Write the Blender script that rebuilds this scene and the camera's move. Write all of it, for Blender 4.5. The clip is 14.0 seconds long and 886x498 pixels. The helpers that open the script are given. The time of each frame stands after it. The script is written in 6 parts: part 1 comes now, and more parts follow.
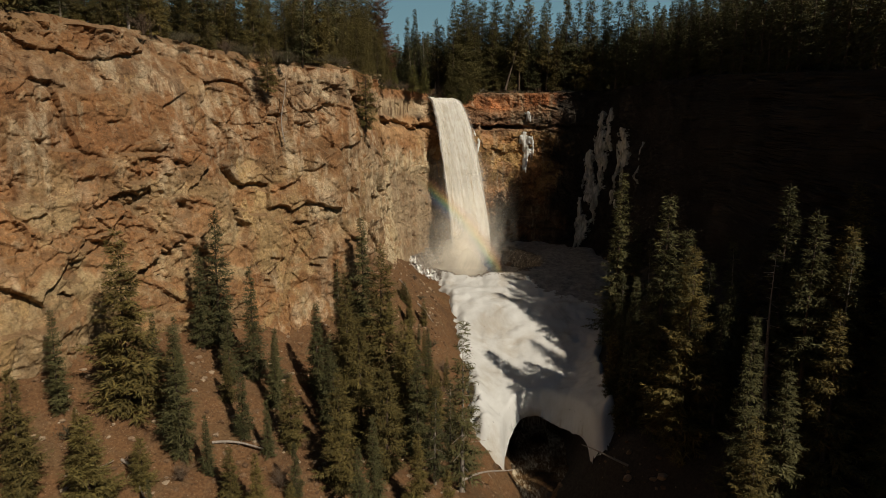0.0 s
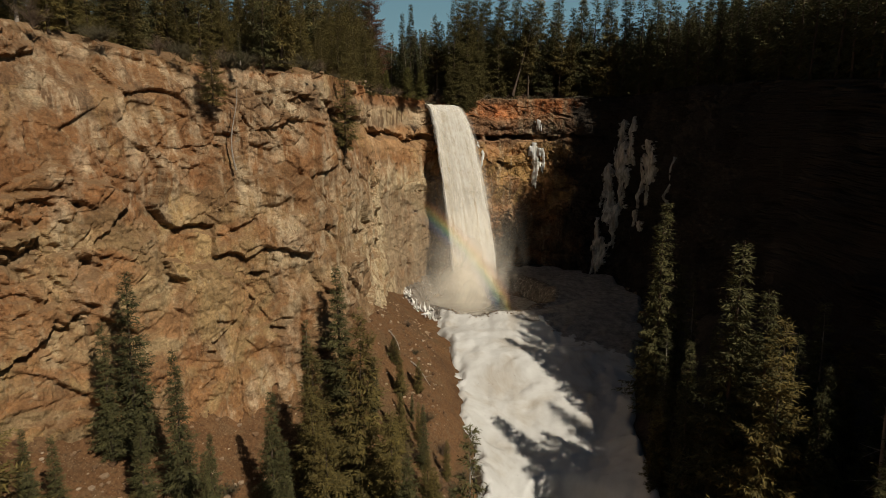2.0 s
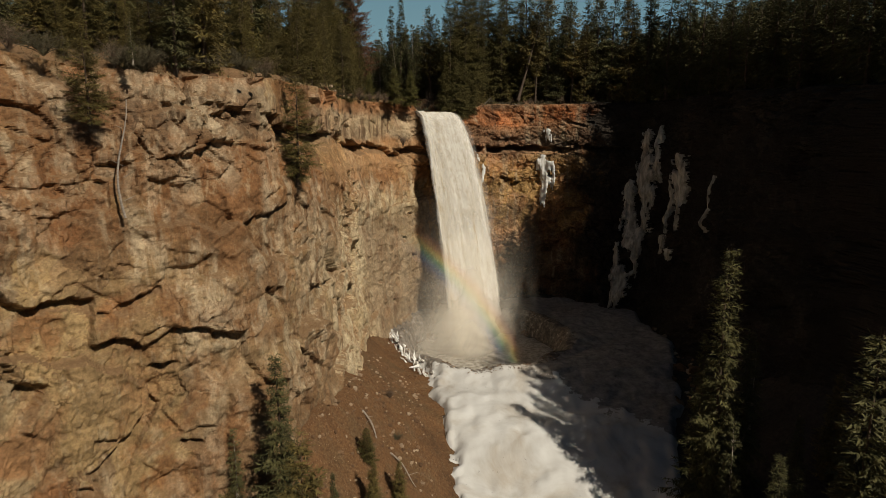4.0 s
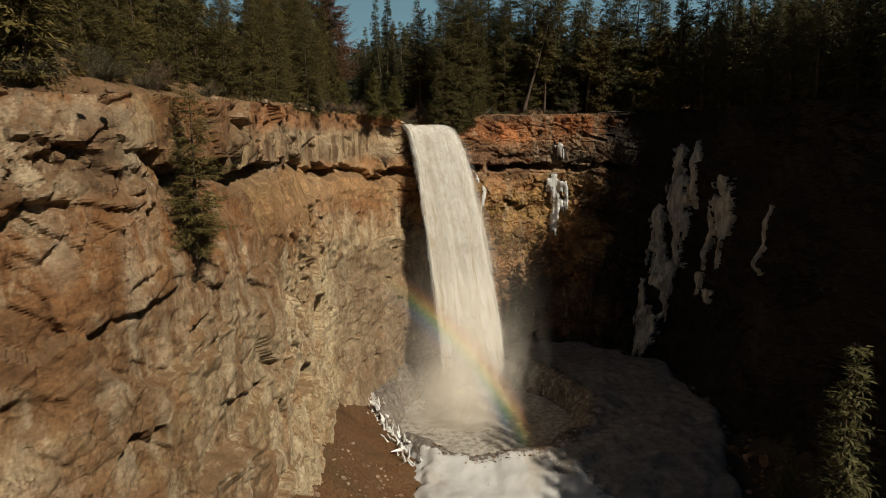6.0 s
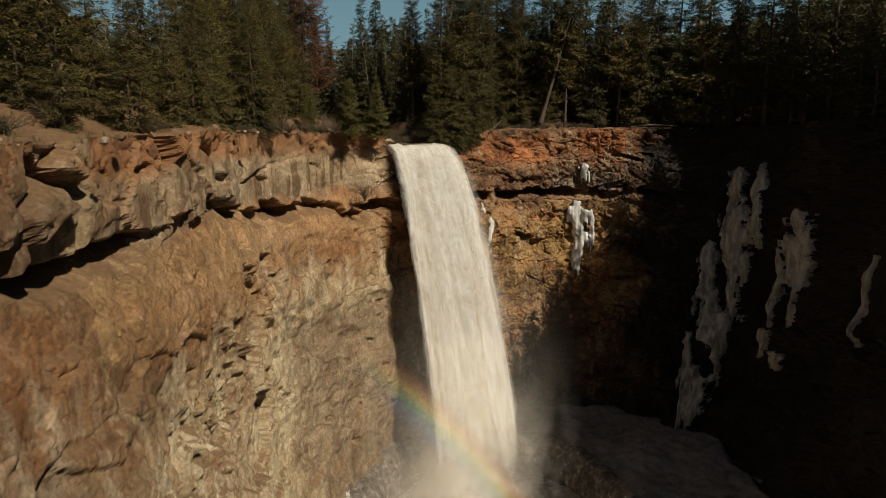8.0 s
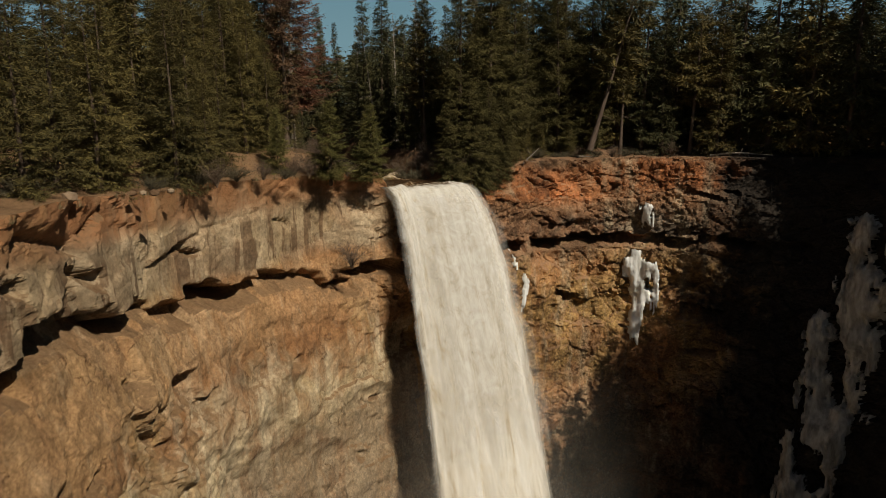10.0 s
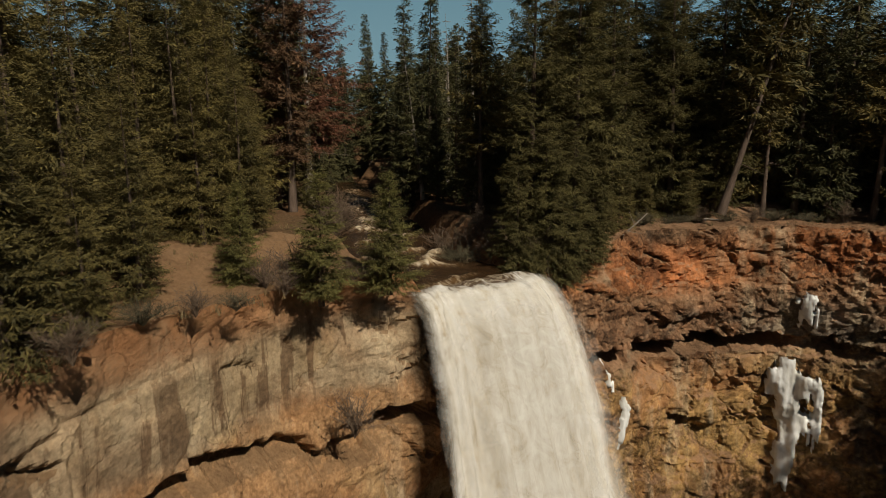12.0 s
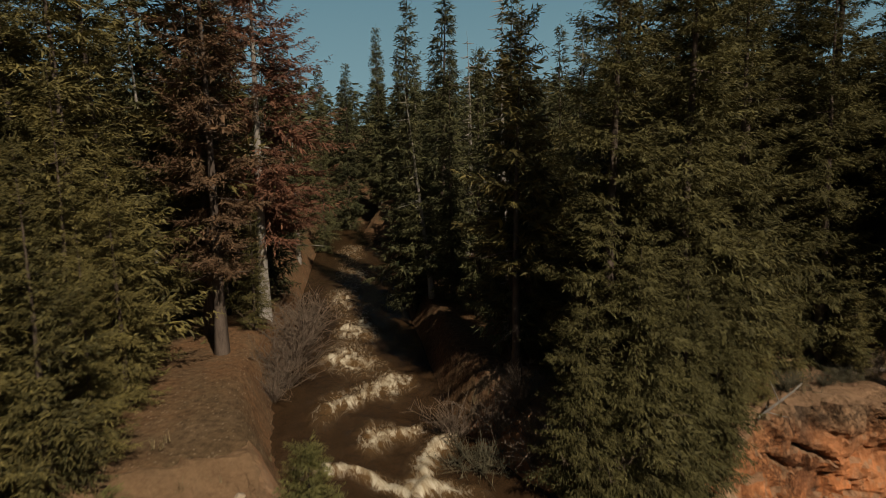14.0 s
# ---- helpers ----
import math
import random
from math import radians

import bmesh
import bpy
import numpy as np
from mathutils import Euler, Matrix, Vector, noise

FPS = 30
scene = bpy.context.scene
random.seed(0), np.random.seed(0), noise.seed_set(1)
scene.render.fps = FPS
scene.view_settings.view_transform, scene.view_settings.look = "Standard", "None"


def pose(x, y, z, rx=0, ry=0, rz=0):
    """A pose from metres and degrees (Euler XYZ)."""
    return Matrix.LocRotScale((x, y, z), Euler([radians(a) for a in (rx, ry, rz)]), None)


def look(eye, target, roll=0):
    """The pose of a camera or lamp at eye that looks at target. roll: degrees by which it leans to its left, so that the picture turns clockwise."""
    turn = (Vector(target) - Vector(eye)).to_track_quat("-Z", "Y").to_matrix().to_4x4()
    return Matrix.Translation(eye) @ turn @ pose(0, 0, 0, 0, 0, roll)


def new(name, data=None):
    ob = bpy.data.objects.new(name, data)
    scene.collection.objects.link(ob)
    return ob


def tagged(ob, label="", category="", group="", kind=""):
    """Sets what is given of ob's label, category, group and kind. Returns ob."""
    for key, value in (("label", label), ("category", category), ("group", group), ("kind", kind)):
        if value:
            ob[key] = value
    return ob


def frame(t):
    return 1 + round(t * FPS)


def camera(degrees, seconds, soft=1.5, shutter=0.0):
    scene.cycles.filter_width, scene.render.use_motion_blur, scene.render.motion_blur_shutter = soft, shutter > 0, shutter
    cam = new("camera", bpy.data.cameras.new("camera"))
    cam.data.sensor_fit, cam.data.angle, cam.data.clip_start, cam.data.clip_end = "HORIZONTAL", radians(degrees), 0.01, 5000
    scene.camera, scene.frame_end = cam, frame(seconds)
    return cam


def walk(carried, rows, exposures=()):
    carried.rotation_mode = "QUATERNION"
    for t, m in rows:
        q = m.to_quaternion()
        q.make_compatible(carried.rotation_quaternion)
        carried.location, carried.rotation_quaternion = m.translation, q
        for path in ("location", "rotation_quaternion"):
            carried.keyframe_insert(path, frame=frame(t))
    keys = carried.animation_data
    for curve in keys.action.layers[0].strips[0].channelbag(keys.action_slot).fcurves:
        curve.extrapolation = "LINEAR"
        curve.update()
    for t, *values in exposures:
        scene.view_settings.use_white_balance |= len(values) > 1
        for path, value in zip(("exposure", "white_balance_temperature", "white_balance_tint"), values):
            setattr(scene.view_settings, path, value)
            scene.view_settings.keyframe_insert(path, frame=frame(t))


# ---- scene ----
cam = camera(70.2, 14.0, soft=0.75, shutter=0.25)
METRES, EYE, TILT, LEAN, TURN = 168.0, 34.0, -10.0, 0.0, 0.0
ROWS = [
    (0.0, 0.0, 0.0, 0.0, 0.0, 0.0, 0.0),
    (0.5, 0.0015, 0.0313, 0.0089, -0.03, 0.0, 0.01),
    (1.0, 0.0016, 0.0639, 0.0188, -0.05, 0.0, -0.0),
    (1.5, 0.0009, 0.0987, 0.0307, -0.06, -0.02, -0.01),
    (2.0, -0.0002, 0.1344, 0.0425, -0.08, 0.01, -0.02),
    (2.5, -0.0002, 0.1697, 0.0525, -0.1, 0.02, -0.03),
    (3.0, 0.0016, 0.2047, 0.0625, -0.12, 0.02, -0.05),
    (5.5, 0.013, 0.377, 0.1142, -0.21, 0.16, 0.14),
    (6.0, 0.0148, 0.4113, 0.1247, -0.18, 0.21, 0.19),
    (6.5, 0.0167, 0.4457, 0.135, -0.08, 0.23, 0.22),
    (7.0, 0.0193, 0.4801, 0.1457, 0.07, 0.24, 0.24),
    (7.5, 0.0217, 0.5145, 0.1567, 0.22, 0.25, 0.25),
    (8.0, 0.0243, 0.5485, 0.1678, 0.49, 0.28, 0.23),
    (10.5, 0.0274, 0.7185, 0.2276, 4.04, 0.55, -0.25),
    (11.0, 0.0265, 0.7521, 0.2409, 5.64, 0.62, -0.47),
    (11.5, 0.0249, 0.7856, 0.2546, 7.24, 0.67, -0.7),
    (12.0, 0.0226, 0.8183, 0.2687, 8.81, 0.7, -0.94),
    (12.5, 0.0197, 0.8506, 0.2827, 10.23, 0.76, -1.13),
    (13.0, 0.0158, 0.8822, 0.297, 10.62, 0.85, -1.2),
    (13.5, 0.0119, 0.9126, 0.3115, 11.01, 0.91, -1.21),
    (14.0, 0.0081, 0.9422, 0.3257, 11.47, 1.0, -1.28),
]
walk(cam, [(t, pose(0, 0, EYE, TILT, LEAN, TURN) @ pose(METRES * x, METRES * y, METRES * z, 90 + pitch, roll, yaw)) for t, x, y, z, yaw, pitch, roll in ROWS])

# ---- light ----
SUN_AZIMUTH, SUN_HEIGHT = 139.0, 42.0
world = bpy.data.worlds.new("sky")
scene.world = world
world.use_nodes = True
wn = world.node_tree
sky = wn.nodes.new("ShaderNodeTexSky")
sky.sky_type, sky.sun_disc = "NISHITA", False
sky.sun_elevation, sky.sun_rotation = radians(SUN_HEIGHT), radians(SUN_AZIMUTH)
sky.ozone_density, sky.air_density, sky.dust_density = 2.0, 1.1, 0.6
tint = wn.nodes.new("ShaderNodeMix")
tint.data_type, tint.blend_type = "RGBA", "MULTIPLY"
tint.inputs[0].default_value, tint.inputs[7].default_value = 1.0, (1.0, 1.17, 1.1, 1)
wn.links.new(sky.outputs["Color"], tint.inputs[6])
wn.links.new(tint.outputs[2], wn.nodes["Background"].inputs["Color"])
wn.nodes["Background"].inputs["Strength"].default_value = 0.016
sun = new("sun", bpy.data.lights.new("sun", "SUN"))
sun.data.energy, sun.data.angle, sun.data.color = 4.2, radians(0.5), (1.0, 0.915, 0.765)
_a, _e = radians(SUN_AZIMUTH), radians(SUN_HEIGHT)
sun.matrix_world = look((0, 0, 0), (-math.sin(_a) * math.cos(_e), -math.cos(_a) * math.cos(_e), -math.sin(_e)))


SKY_LOW, SKY_HIGH = (0.23, 0.36, 0.39), (0.07, 0.17, 0.23)


# ---- noise on arrays ----
def hash01(ix, iy, iz, seed):
    h = (ix.astype(np.int64) * 374761393 + iy.astype(np.int64) * 668265263 + iz.astype(np.int64) * 2147483647 + seed * 974634777) & 0xFFFFFFFF
    h = ((h ^ (h >> 13)) * 1274126177) & 0xFFFFFFFF
    h = ((h ^ (h >> 16)) * 2246822519) & 0xFFFFFFFF
    return ((h ^ (h >> 15)) & 0xFFFFFF) / float(0xFFFFFF)


def vnoise(p, seed=0):
    """Smooth noise from -1 to 1 at the points p (n, 3)."""
    i = np.floor(p).astype(np.int64)
    f = p - i
    f = f * f * f * (f * (f * 6 - 15) + 10)
    out = np.zeros(len(p))
    for a in (0, 1):
        for b in (0, 1):
            for c in (0, 1):
                w = (f[:, 0] if a else 1 - f[:, 0]) * (f[:, 1] if b else 1 - f[:, 1]) * (f[:, 2] if c else 1 - f[:, 2])
                out += w * hash01(i[:, 0] + a, i[:, 1] + b, i[:, 2] + c, seed)
    return out * 2 - 1


def fbm(p, octaves=4, seed=0, gain=0.5):
    out, amp, total = np.zeros(len(p)), 1.0, 0.0
    for k in range(octaves):
        out += amp * vnoise(p * 2.03 ** k + 17.3 * k, seed + k)
        total += amp
        amp *= gain
    return out / total


def blocks(p, seed=0, tilt=0.6):
    """Broken blocks: each cell stands at its own depth, with its own tilted face. Also gives the gap to the next cell."""
    i = np.floor(p).astype(np.int64)
    best, second = np.full(len(p), 9.0), np.full(len(p), 9.0)
    value = np.zeros(len(p))
    for a in (-1, 0, 1):
        for b in (-1, 0, 1):
            for c in (-1, 0, 1):
                x, y, z = i[:, 0] + a, i[:, 1] + b, i[:, 2] + c
                h1, h2, h3 = (hash01(x, y, z, seed + k) for k in (1, 2, 3))
                dx, dy, dz = x + h1 - p[:, 0], y + h2 - p[:, 1], z + h3 - p[:, 2]
                d = np.sqrt(dx * dx + dy * dy + dz * dz)
                v = h1 * 7.13 % 1 - 0.5 + tilt * ((h2 - 0.5) * (dx + dy) + (h3 - 0.5) * 1.6 * dz)
                near = d < best
                second = np.where(near, best, np.minimum(second, d))
                value = np.where(near, v, value)
                best = np.where(near, d, best)
    return value, second - best


def smooth(a, b, x):
    t = np.clip((x - a) / (b - a), 0, 1)
    return t * t * (3 - 2 * t)


def xyz(x, y, z):
    return np.stack([np.broadcast_to(v, np.shape(x)) for v in (x, y, z)], -1).reshape(-1, 3)


# ---- meshes ----
def mesh_of(name, verts, faces, material=None, shade=True):
    verts, faces = np.asarray(verts, np.float32), np.asarray(faces, np.int32)
    me = bpy.data.meshes.new(name)
    n, k = faces.shape
    me.vertices.add(len(verts))
    me.vertices.foreach_set("co", verts.ravel())
    me.loops.add(n * k)
    me.loops.foreach_set("vertex_index", faces.ravel())
    me.polygons.add(n)
    me.polygons.foreach_set("loop_start", np.arange(0, n * k, k, dtype=np.int32))
    me.update(calc_edges=True)
    me.validate()
    me.polygons.foreach_set("use_smooth", np.full(len(me.polygons), shade))
    if material:
        me.materials.append(material)
    return me


def grid_faces(rows, cols, skip=None):
    i = np.arange(rows * cols).reshape(rows, cols)
    f = np.stack([i[:-1, :-1], i[:-1, 1:], i[1:, 1:], i[1:, :-1]], -1)
    if skip is not None:
        return f[~skip]
    return f.reshape(-1, 4)


def thing(name, at=(0, 0, 0), label="", category="", group="", kind=""):
    return tagged(moved(new(name), pose(*at)), label, category, group, kind)


def moved(ob, m):
    ob.matrix_basis = m
    return ob


def piece(name, me, parent, label=""):
    ob = new(name, me)
    ob.parent = parent
    return tagged(ob, label)


# ---- materials ----
class Nodes:
    """Short way to write a node tree."""

    def __init__(self, name):
        self.mat = bpy.data.materials.new(name)
        self.mat.use_nodes = True
        self.tree = self.mat.node_tree
        self.shader = self.tree.nodes["Principled BSDF"]
        self.out = self.tree.nodes["Material Output"]

    def put(self, socket, value):
        if isinstance(value, bpy.types.NodeSocket):
            self.tree.links.new(value, socket)
        else:
            socket.default_value = value

    def add(self, kind, **values):
        node = self.tree.nodes.new("ShaderNode" + kind)
        for key, value in values.items():
            self.put(node.inputs[int(key[1:])] if key[0] == "i" and key[1:].isdigit() else node.inputs[key.replace("_", " ")], value)
        return node

    def math(self, op, a, b=0.0, c=0.0):
        node = self.add("Math", i0=a, i1=b, i2=c)
        node.operation = op
        return node.outputs[0]

    def mix(self, fac, a, b, blend="MIX"):
        node = self.tree.nodes.new("ShaderNodeMix")
        node.data_type, node.blend_type = "RGBA", blend
        for k, v in ((0, fac), (6, a), (7, b)):
            self.put(node.inputs[k], (*v, 1) if isinstance(v, tuple) and len(v) == 3 else v)
        return node.outputs[2]

    def ramp(self, fac, *stops):
        node = self.add("ValToRGB", Fac=fac)
        el = node.color_ramp.elements
        while len(el) < len(stops):
            el.new(0.5)
        for e, (pos, col) in zip(el, stops):
            e.position, e.color = pos, (*col, 1) if isinstance(col, tuple) else (col, col, col, 1)
        return node.outputs[0]

    def place(self, scale=(1, 1, 1)):
        pos = self.add("NewGeometry").outputs["Position"]
        return self.add("Mapping", Vector=pos, Scale=scale).outputs[0]

    def own(self, scale=(1, 1, 1)):
        pos = self.add("TexCoord").outputs["Object"]
        return self.add("Mapping", Vector=pos, Scale=scale).outputs[0]

    def noise(self, vector, scale, detail=5, rough=0.55, warp=0.0):
        return self.add("TexNoise", Vector=vector, Scale=scale, Detail=detail, Roughness=rough, Distortion=warp).outputs["Fac"]

    def bump(self, height, strength=0.5, distance=0.1, normal=None):
        node = self.add("Bump", Height=height, Strength=strength, Distance=distance)
        if normal:
            self.put(node.inputs["Normal"], normal)
        return node.outputs[0]

    def finish(self, colour, rough=0.9, normal=None, spec=0.3):
        self.put(self.shader.inputs["Base Color"], (*colour, 1) if isinstance(colour, tuple) else colour)
        self.put(self.shader.inputs["Roughness"], rough)
        self.put(self.shader.inputs["Specular IOR Level"], spec)
        if normal:
            self.put(self.shader.inputs["Normal"], normal)
        return self.mat


def rock(name, strata, pale, dark, red, soil_a, soil_b):
    n = Nodes(name)
    p = n.place()
    z = n.add("SeparateXYZ", Vector=p).outputs[2]
    sway = n.noise(n.place((0.05, 0.05, 0.1)), 1.0, 4)
    level = n.math("MULTIPLY_ADD", z, 1 / 52.0, n.math("MULTIPLY", n.math("SUBTRACT", sway, 0.5), 0.16))
    col = n.ramp(level, *strata)
    patch = n.ramp(n.noise(n.place((0.10, 0.10, 0.13)), 1.0, 6, 0.62, 0.8), (0.46, 0.0), (0.58, 1.0))
    col = n.mix(n.math("MULTIPLY", patch, 0.7), col, red)
    broad = n.noise(n.place((0.30, 0.30, 0.035)), 1.0, 7, 0.66, 0.5)
    col = n.mix(n.math("MULTIPLY", n.ramp(broad, (0.51, 0.0), (0.63, 1.0)), 0.72), col, pale)
    col = n.mix(n.math("MULTIPLY", n.ramp(broad, (0.33, 1.0), (0.43, 0.0)), 0.5), col, dark)
    fine = n.noise(n.place((1.3, 1.3, 0.10)), 1.0, 7, 0.66, 0.5)
    col = n.mix(n.math("MULTIPLY", n.ramp(fine, (0.55, 0.0), (0.66, 1.0)), 0.22), col, pale)
    col = n.mix(n.math("MULTIPLY", n.ramp(fine, (0.33, 1.0), (0.42, 0.0)), 0.3), col, dark)
    grime = n.noise(n.place((0.5, 0.5, 0.6)), 1.0, 9, 0.7)
    col = n.mix(0.85, col, n.ramp(grime, (0.32, 0.45), (0.5, 0.98), (0.68, 1.4)), "MULTIPLY")
    grain = n.noise(p, 4.0, 9, 0.72)
    col = n.mix(0.6, col, n.ramp(grain, (0.3, 0.5), (0.7, 1.35)), "MULTIPLY")
    cre = n.noise(n.place((0.8, 0.8, 1.2)), 1.0, 10, 0.74, 0.9)
    col = n.mix(n.ramp(cre, (0.31, 0.85), (0.41, 0.0)), col, dark)
    lines = None
    for scale, stretch in ((0.35, 0.8), (0.9, 1.2), (2.2, 0.9)):
        seam = n.math("ABSOLUTE", n.math("SUBTRACT", n.noise(n.place((scale, scale, scale * stretch)), 1.0, 6, 0.62, 1.2), 0.5))
        seam = n.ramp(seam, (0.0, 0.0), (0.022, 1.0))
        lines = seam if lines is None else n.math("MINIMUM", lines, seam)
    open_rock = n.ramp(n.noise(n.place((0.16, 0.16, 0.2)), 1.0, 5, 0.6), (0.42, 0.0), (0.56, 1.0))
    seams = n.math("MAXIMUM", lines, n.math("SUBTRACT", 1.0, open_rock))
    col = n.mix(0.62, col, n.mix(seams, dark, (1.0, 1.0, 1.0)), "MULTIPLY")
    up = n.add("SeparateXYZ", Vector=n.add("NewGeometry").outputs["Normal"]).outputs[2]
    soil = n.ramp(n.math("ADD", up, n.math("MULTIPLY", n.noise(p, 1.2, 5), 0.3)), (0.82, 0.0), (1.0, 0.8))
    col = n.mix(soil, col, n.ramp(grain, (0.3, soil_a), (0.7, soil_b)))
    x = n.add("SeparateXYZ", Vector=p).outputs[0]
    # Shade on the east wall is painted in: rock darkens with x.
    east_shade = n.ramp(n.math("MULTIPLY_ADD", n.noise(n.place((0.12, 0.12, 0.12)), 1.0, 7, 0.7), 0.5, n.math("MULTIPLY", x, 0.02)), (0.84, 0.0), (0.99, 1.0))
    col = n.mix(east_shade, col, n.ramp(grain, (0.3, (0.016, 0.013, 0.010)), (0.7, (0.052, 0.040, 0.030))))
    chips = n.noise(n.place((1, 1, 1.5)), 1.0, 11, 0.7, 0.4)
    flute = n.noise(n.place((1.6, 1.6, 0.25)), 1.0, 8, 0.66, 0.3)
    nor = n.bump(chips, 0.75, 0.4, n.bump(flute, 0.45, 0.3, n.bump(seams, 0.9, 0.25)))
    return n.finish(col, 0.92, nor, 0.2)


def slab_rock(name):
    """Lava face of large smooth slabs with cracks, chalky run-off streaks and rusty stains, under a grey-tan cap."""
    n = Nodes(name)
    p = n.place()
    sep = n.add("SeparateXYZ", Vector=p)
    y, z = sep.outputs[1], sep.outputs[2]

    def warped(scale, stretch, amount, freq):
        wob = n.add("TexNoise", Vector=p, Scale=freq, Detail=4.0, Roughness=0.6).outputs["Color"]
        shift = n.add("VectorMath", i0=wob, i1=(amount, amount, amount))
        shift.operation = "MULTIPLY"
        both = n.add("VectorMath", i0=n.place((scale, scale, scale * stretch)), i1=shift.outputs[0])
        return both.outputs[0]

    sway = n.noise(n.place((0.05, 0.05, 0.1)), 1.0, 4)
    level = n.math("MULTIPLY_ADD", z, 1 / 52.0, n.math("MULTIPLY", n.math("SUBTRACT", sway, 0.5), 0.12))
    col = n.ramp(level, (0.0, (0.16, 0.098, 0.052)), (0.16, (0.21, 0.135, 0.068)), (0.34, (0.37, 0.262, 0.138)), (0.52, (0.35, 0.238, 0.120)), (0.62, (0.22, 0.116, 0.050)), (0.745, (0.25, 0.124, 0.051)), (0.775, (0.25, 0.182, 0.110)), (0.85, (0.28, 0.205, 0.125)), (0.872, (0.28, 0.130, 0.056)), (0.895, (0.21, 0.108, 0.048)), (0.93, (0.16, 0.092, 0.047)))
    # each slab has its own tone
    v1 = warped(0.16, 0.62, 0.75, 0.28)
    slab = n.add("TexVoronoi", Vector=v1, Scale=1.0)
    tone = n.add("SeparateColor", Color=slab.outputs["Color"])
    col = n.mix(n.ramp(tone.outputs[0], (0.5, 0.0), (0.6, 0.62)), col, (0.140, 0.076, 0.036))
    col = n.mix(n.ramp(tone.outputs[1], (0.6, 0.0), (0.70, 0.6)), col, (0.36, 0.240, 0.108))
    patch = n.ramp(n.noise(n.place((0.09, 0.09, 0.11)), 1.0, 6, 0.62, 0.7), (0.46, 0.0), (0.54, 1.0))
    col = n.mix(n.math("MULTIPLY", patch, 0.72), col, (0.250, 0.110, 0.043))
    upper = n.math("MULTIPLY", n.ramp(n.math("MULTIPLY", y, 0.005), (0.50, 1.0), (0.57, 0.0)), n.ramp(level, (0.58, 0.0), (0.70, 1.0)))
    col = n.mix(n.math("MULTIPLY", upper, n.ramp(n.noise(n.place((0.2, 0.2, 0.16)), 1.0, 7, 0.65), (0.38, 0.35), (0.56, 0.85))), col, (0.185, 0.092, 0.040))
    stain = n.math("MULTIPLY", n.ramp(n.math("MULTIPLY", y, 0.005), (0.48, 0.0), (0.53, 1.0), (0.585, 1.0), (0.66, 0.0)), n.ramp(level, (0.60, 1.0), (0.70, 0.0)))
    col = n.mix(n.math("MULTIPLY", stain, n.ramp(n.noise(n.place((0.16, 0.16, 0.07)), 1.0, 6, 0.6, 0.4), (0.36, 0.25), (0.52, 0.85))), col, (0.165, 0.092, 0.044))
    # chalky run-off, in patches, drawn out downwards
    low_east = n.math("MULTIPLY", n.ramp(n.math("MULTIPLY", y, 0.005), (0.56, 0.0), (0.66, 1.0)), n.ramp(level, (0.5, 1.0), (0.62, 0.0)))
    area = n.ramp(n.math("MULTIPLY_ADD", low_east, 0.17, n.noise(n.place((0.075, 0.075, 0.06)), 1.0, 5, 0.6, 0.6)), (0.46, 0.0), (0.57, 1.0))
    chalk = n.noise(n.place((0.55, 0.55, 0.055)), 1.0, 9, 0.68, 0.25)
    col = n.mix(n.math("MULTIPLY", n.math("MULTIPLY", n.ramp(chalk, (0.45, 0.0), (0.58, 1.0)), n.math("MULTIPLY_ADD", low_east, 0.42, 0.5)), area), col, (0.56, 0.460, 0.31))
    blot = n.noise(n.place((0.42, 0.42, 0.30)), 1.0, 10, 0.7, 0.25)
    col = n.mix(n.math("MULTIPLY", n.ramp(blot, (0.57, 0.0), (0.63, 1.0)), 0.4), col, (0.45, 0.35, 0.215))
    col = n.mix(n.math("MULTIPLY", n.ramp(blot, (0.36, 1.0), (0.42, 0.0)), 0.45), col, (0.135, 0.080, 0.045))
    col = n.mix(n.math("MULTIPLY", low_east, n.ramp(blot, (0.40, 0.15), (0.56, 0.75))), col, (0.46, 0.365, 0.225))
    # the bare earth band under the cap, and the dark wet rock beside the falls
    band = n.ramp(n.math("MULTIPLY_ADD", n.math("SUBTRACT", sway, 0.5), 0.05, n.math("MULTIPLY", z, 1 / 52.0)), (0.61, 0.0), (0.67, 1.0), (0.745, 1.0), (0.765, 0.0))
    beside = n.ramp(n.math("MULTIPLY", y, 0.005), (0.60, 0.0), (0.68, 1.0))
    grain = n.noise(p, 4.0, 9, 0.72)
    col = n.mix(n.math("MULTIPLY", n.math("MULTIPLY", band, beside), 0.6), col, n.ramp(grain, (0.3, (0.34, 0.190, 0.088)), (0.7, (0.50, 0.305, 0.150))))
    damp = n.ramp(n.math("ADD", n.math("MULTIPLY", y, 0.005), n.math("MULTIPLY", n.noise(n.place((0.14, 0.14, 0.14)), 1.0, 6, 0.65), 0.09)), (0.845, 0.0), (0.875, 1.0))
    damp = n.math("MULTIPLY", damp, n.ramp(level, (0.44, 1.0), (0.52, 0.0)))
    col = n.mix(n.math("MULTIPLY", damp, 0.62), col, n.ramp(grain, (0.3, (0.11, 0.074, 0.047)), (0.7, (0.22, 0.135, 0.08))))
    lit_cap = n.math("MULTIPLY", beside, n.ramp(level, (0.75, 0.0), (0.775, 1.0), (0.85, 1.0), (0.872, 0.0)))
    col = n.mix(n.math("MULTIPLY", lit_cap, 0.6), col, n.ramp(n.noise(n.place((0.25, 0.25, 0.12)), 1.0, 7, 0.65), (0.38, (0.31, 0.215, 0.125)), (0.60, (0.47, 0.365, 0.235))))
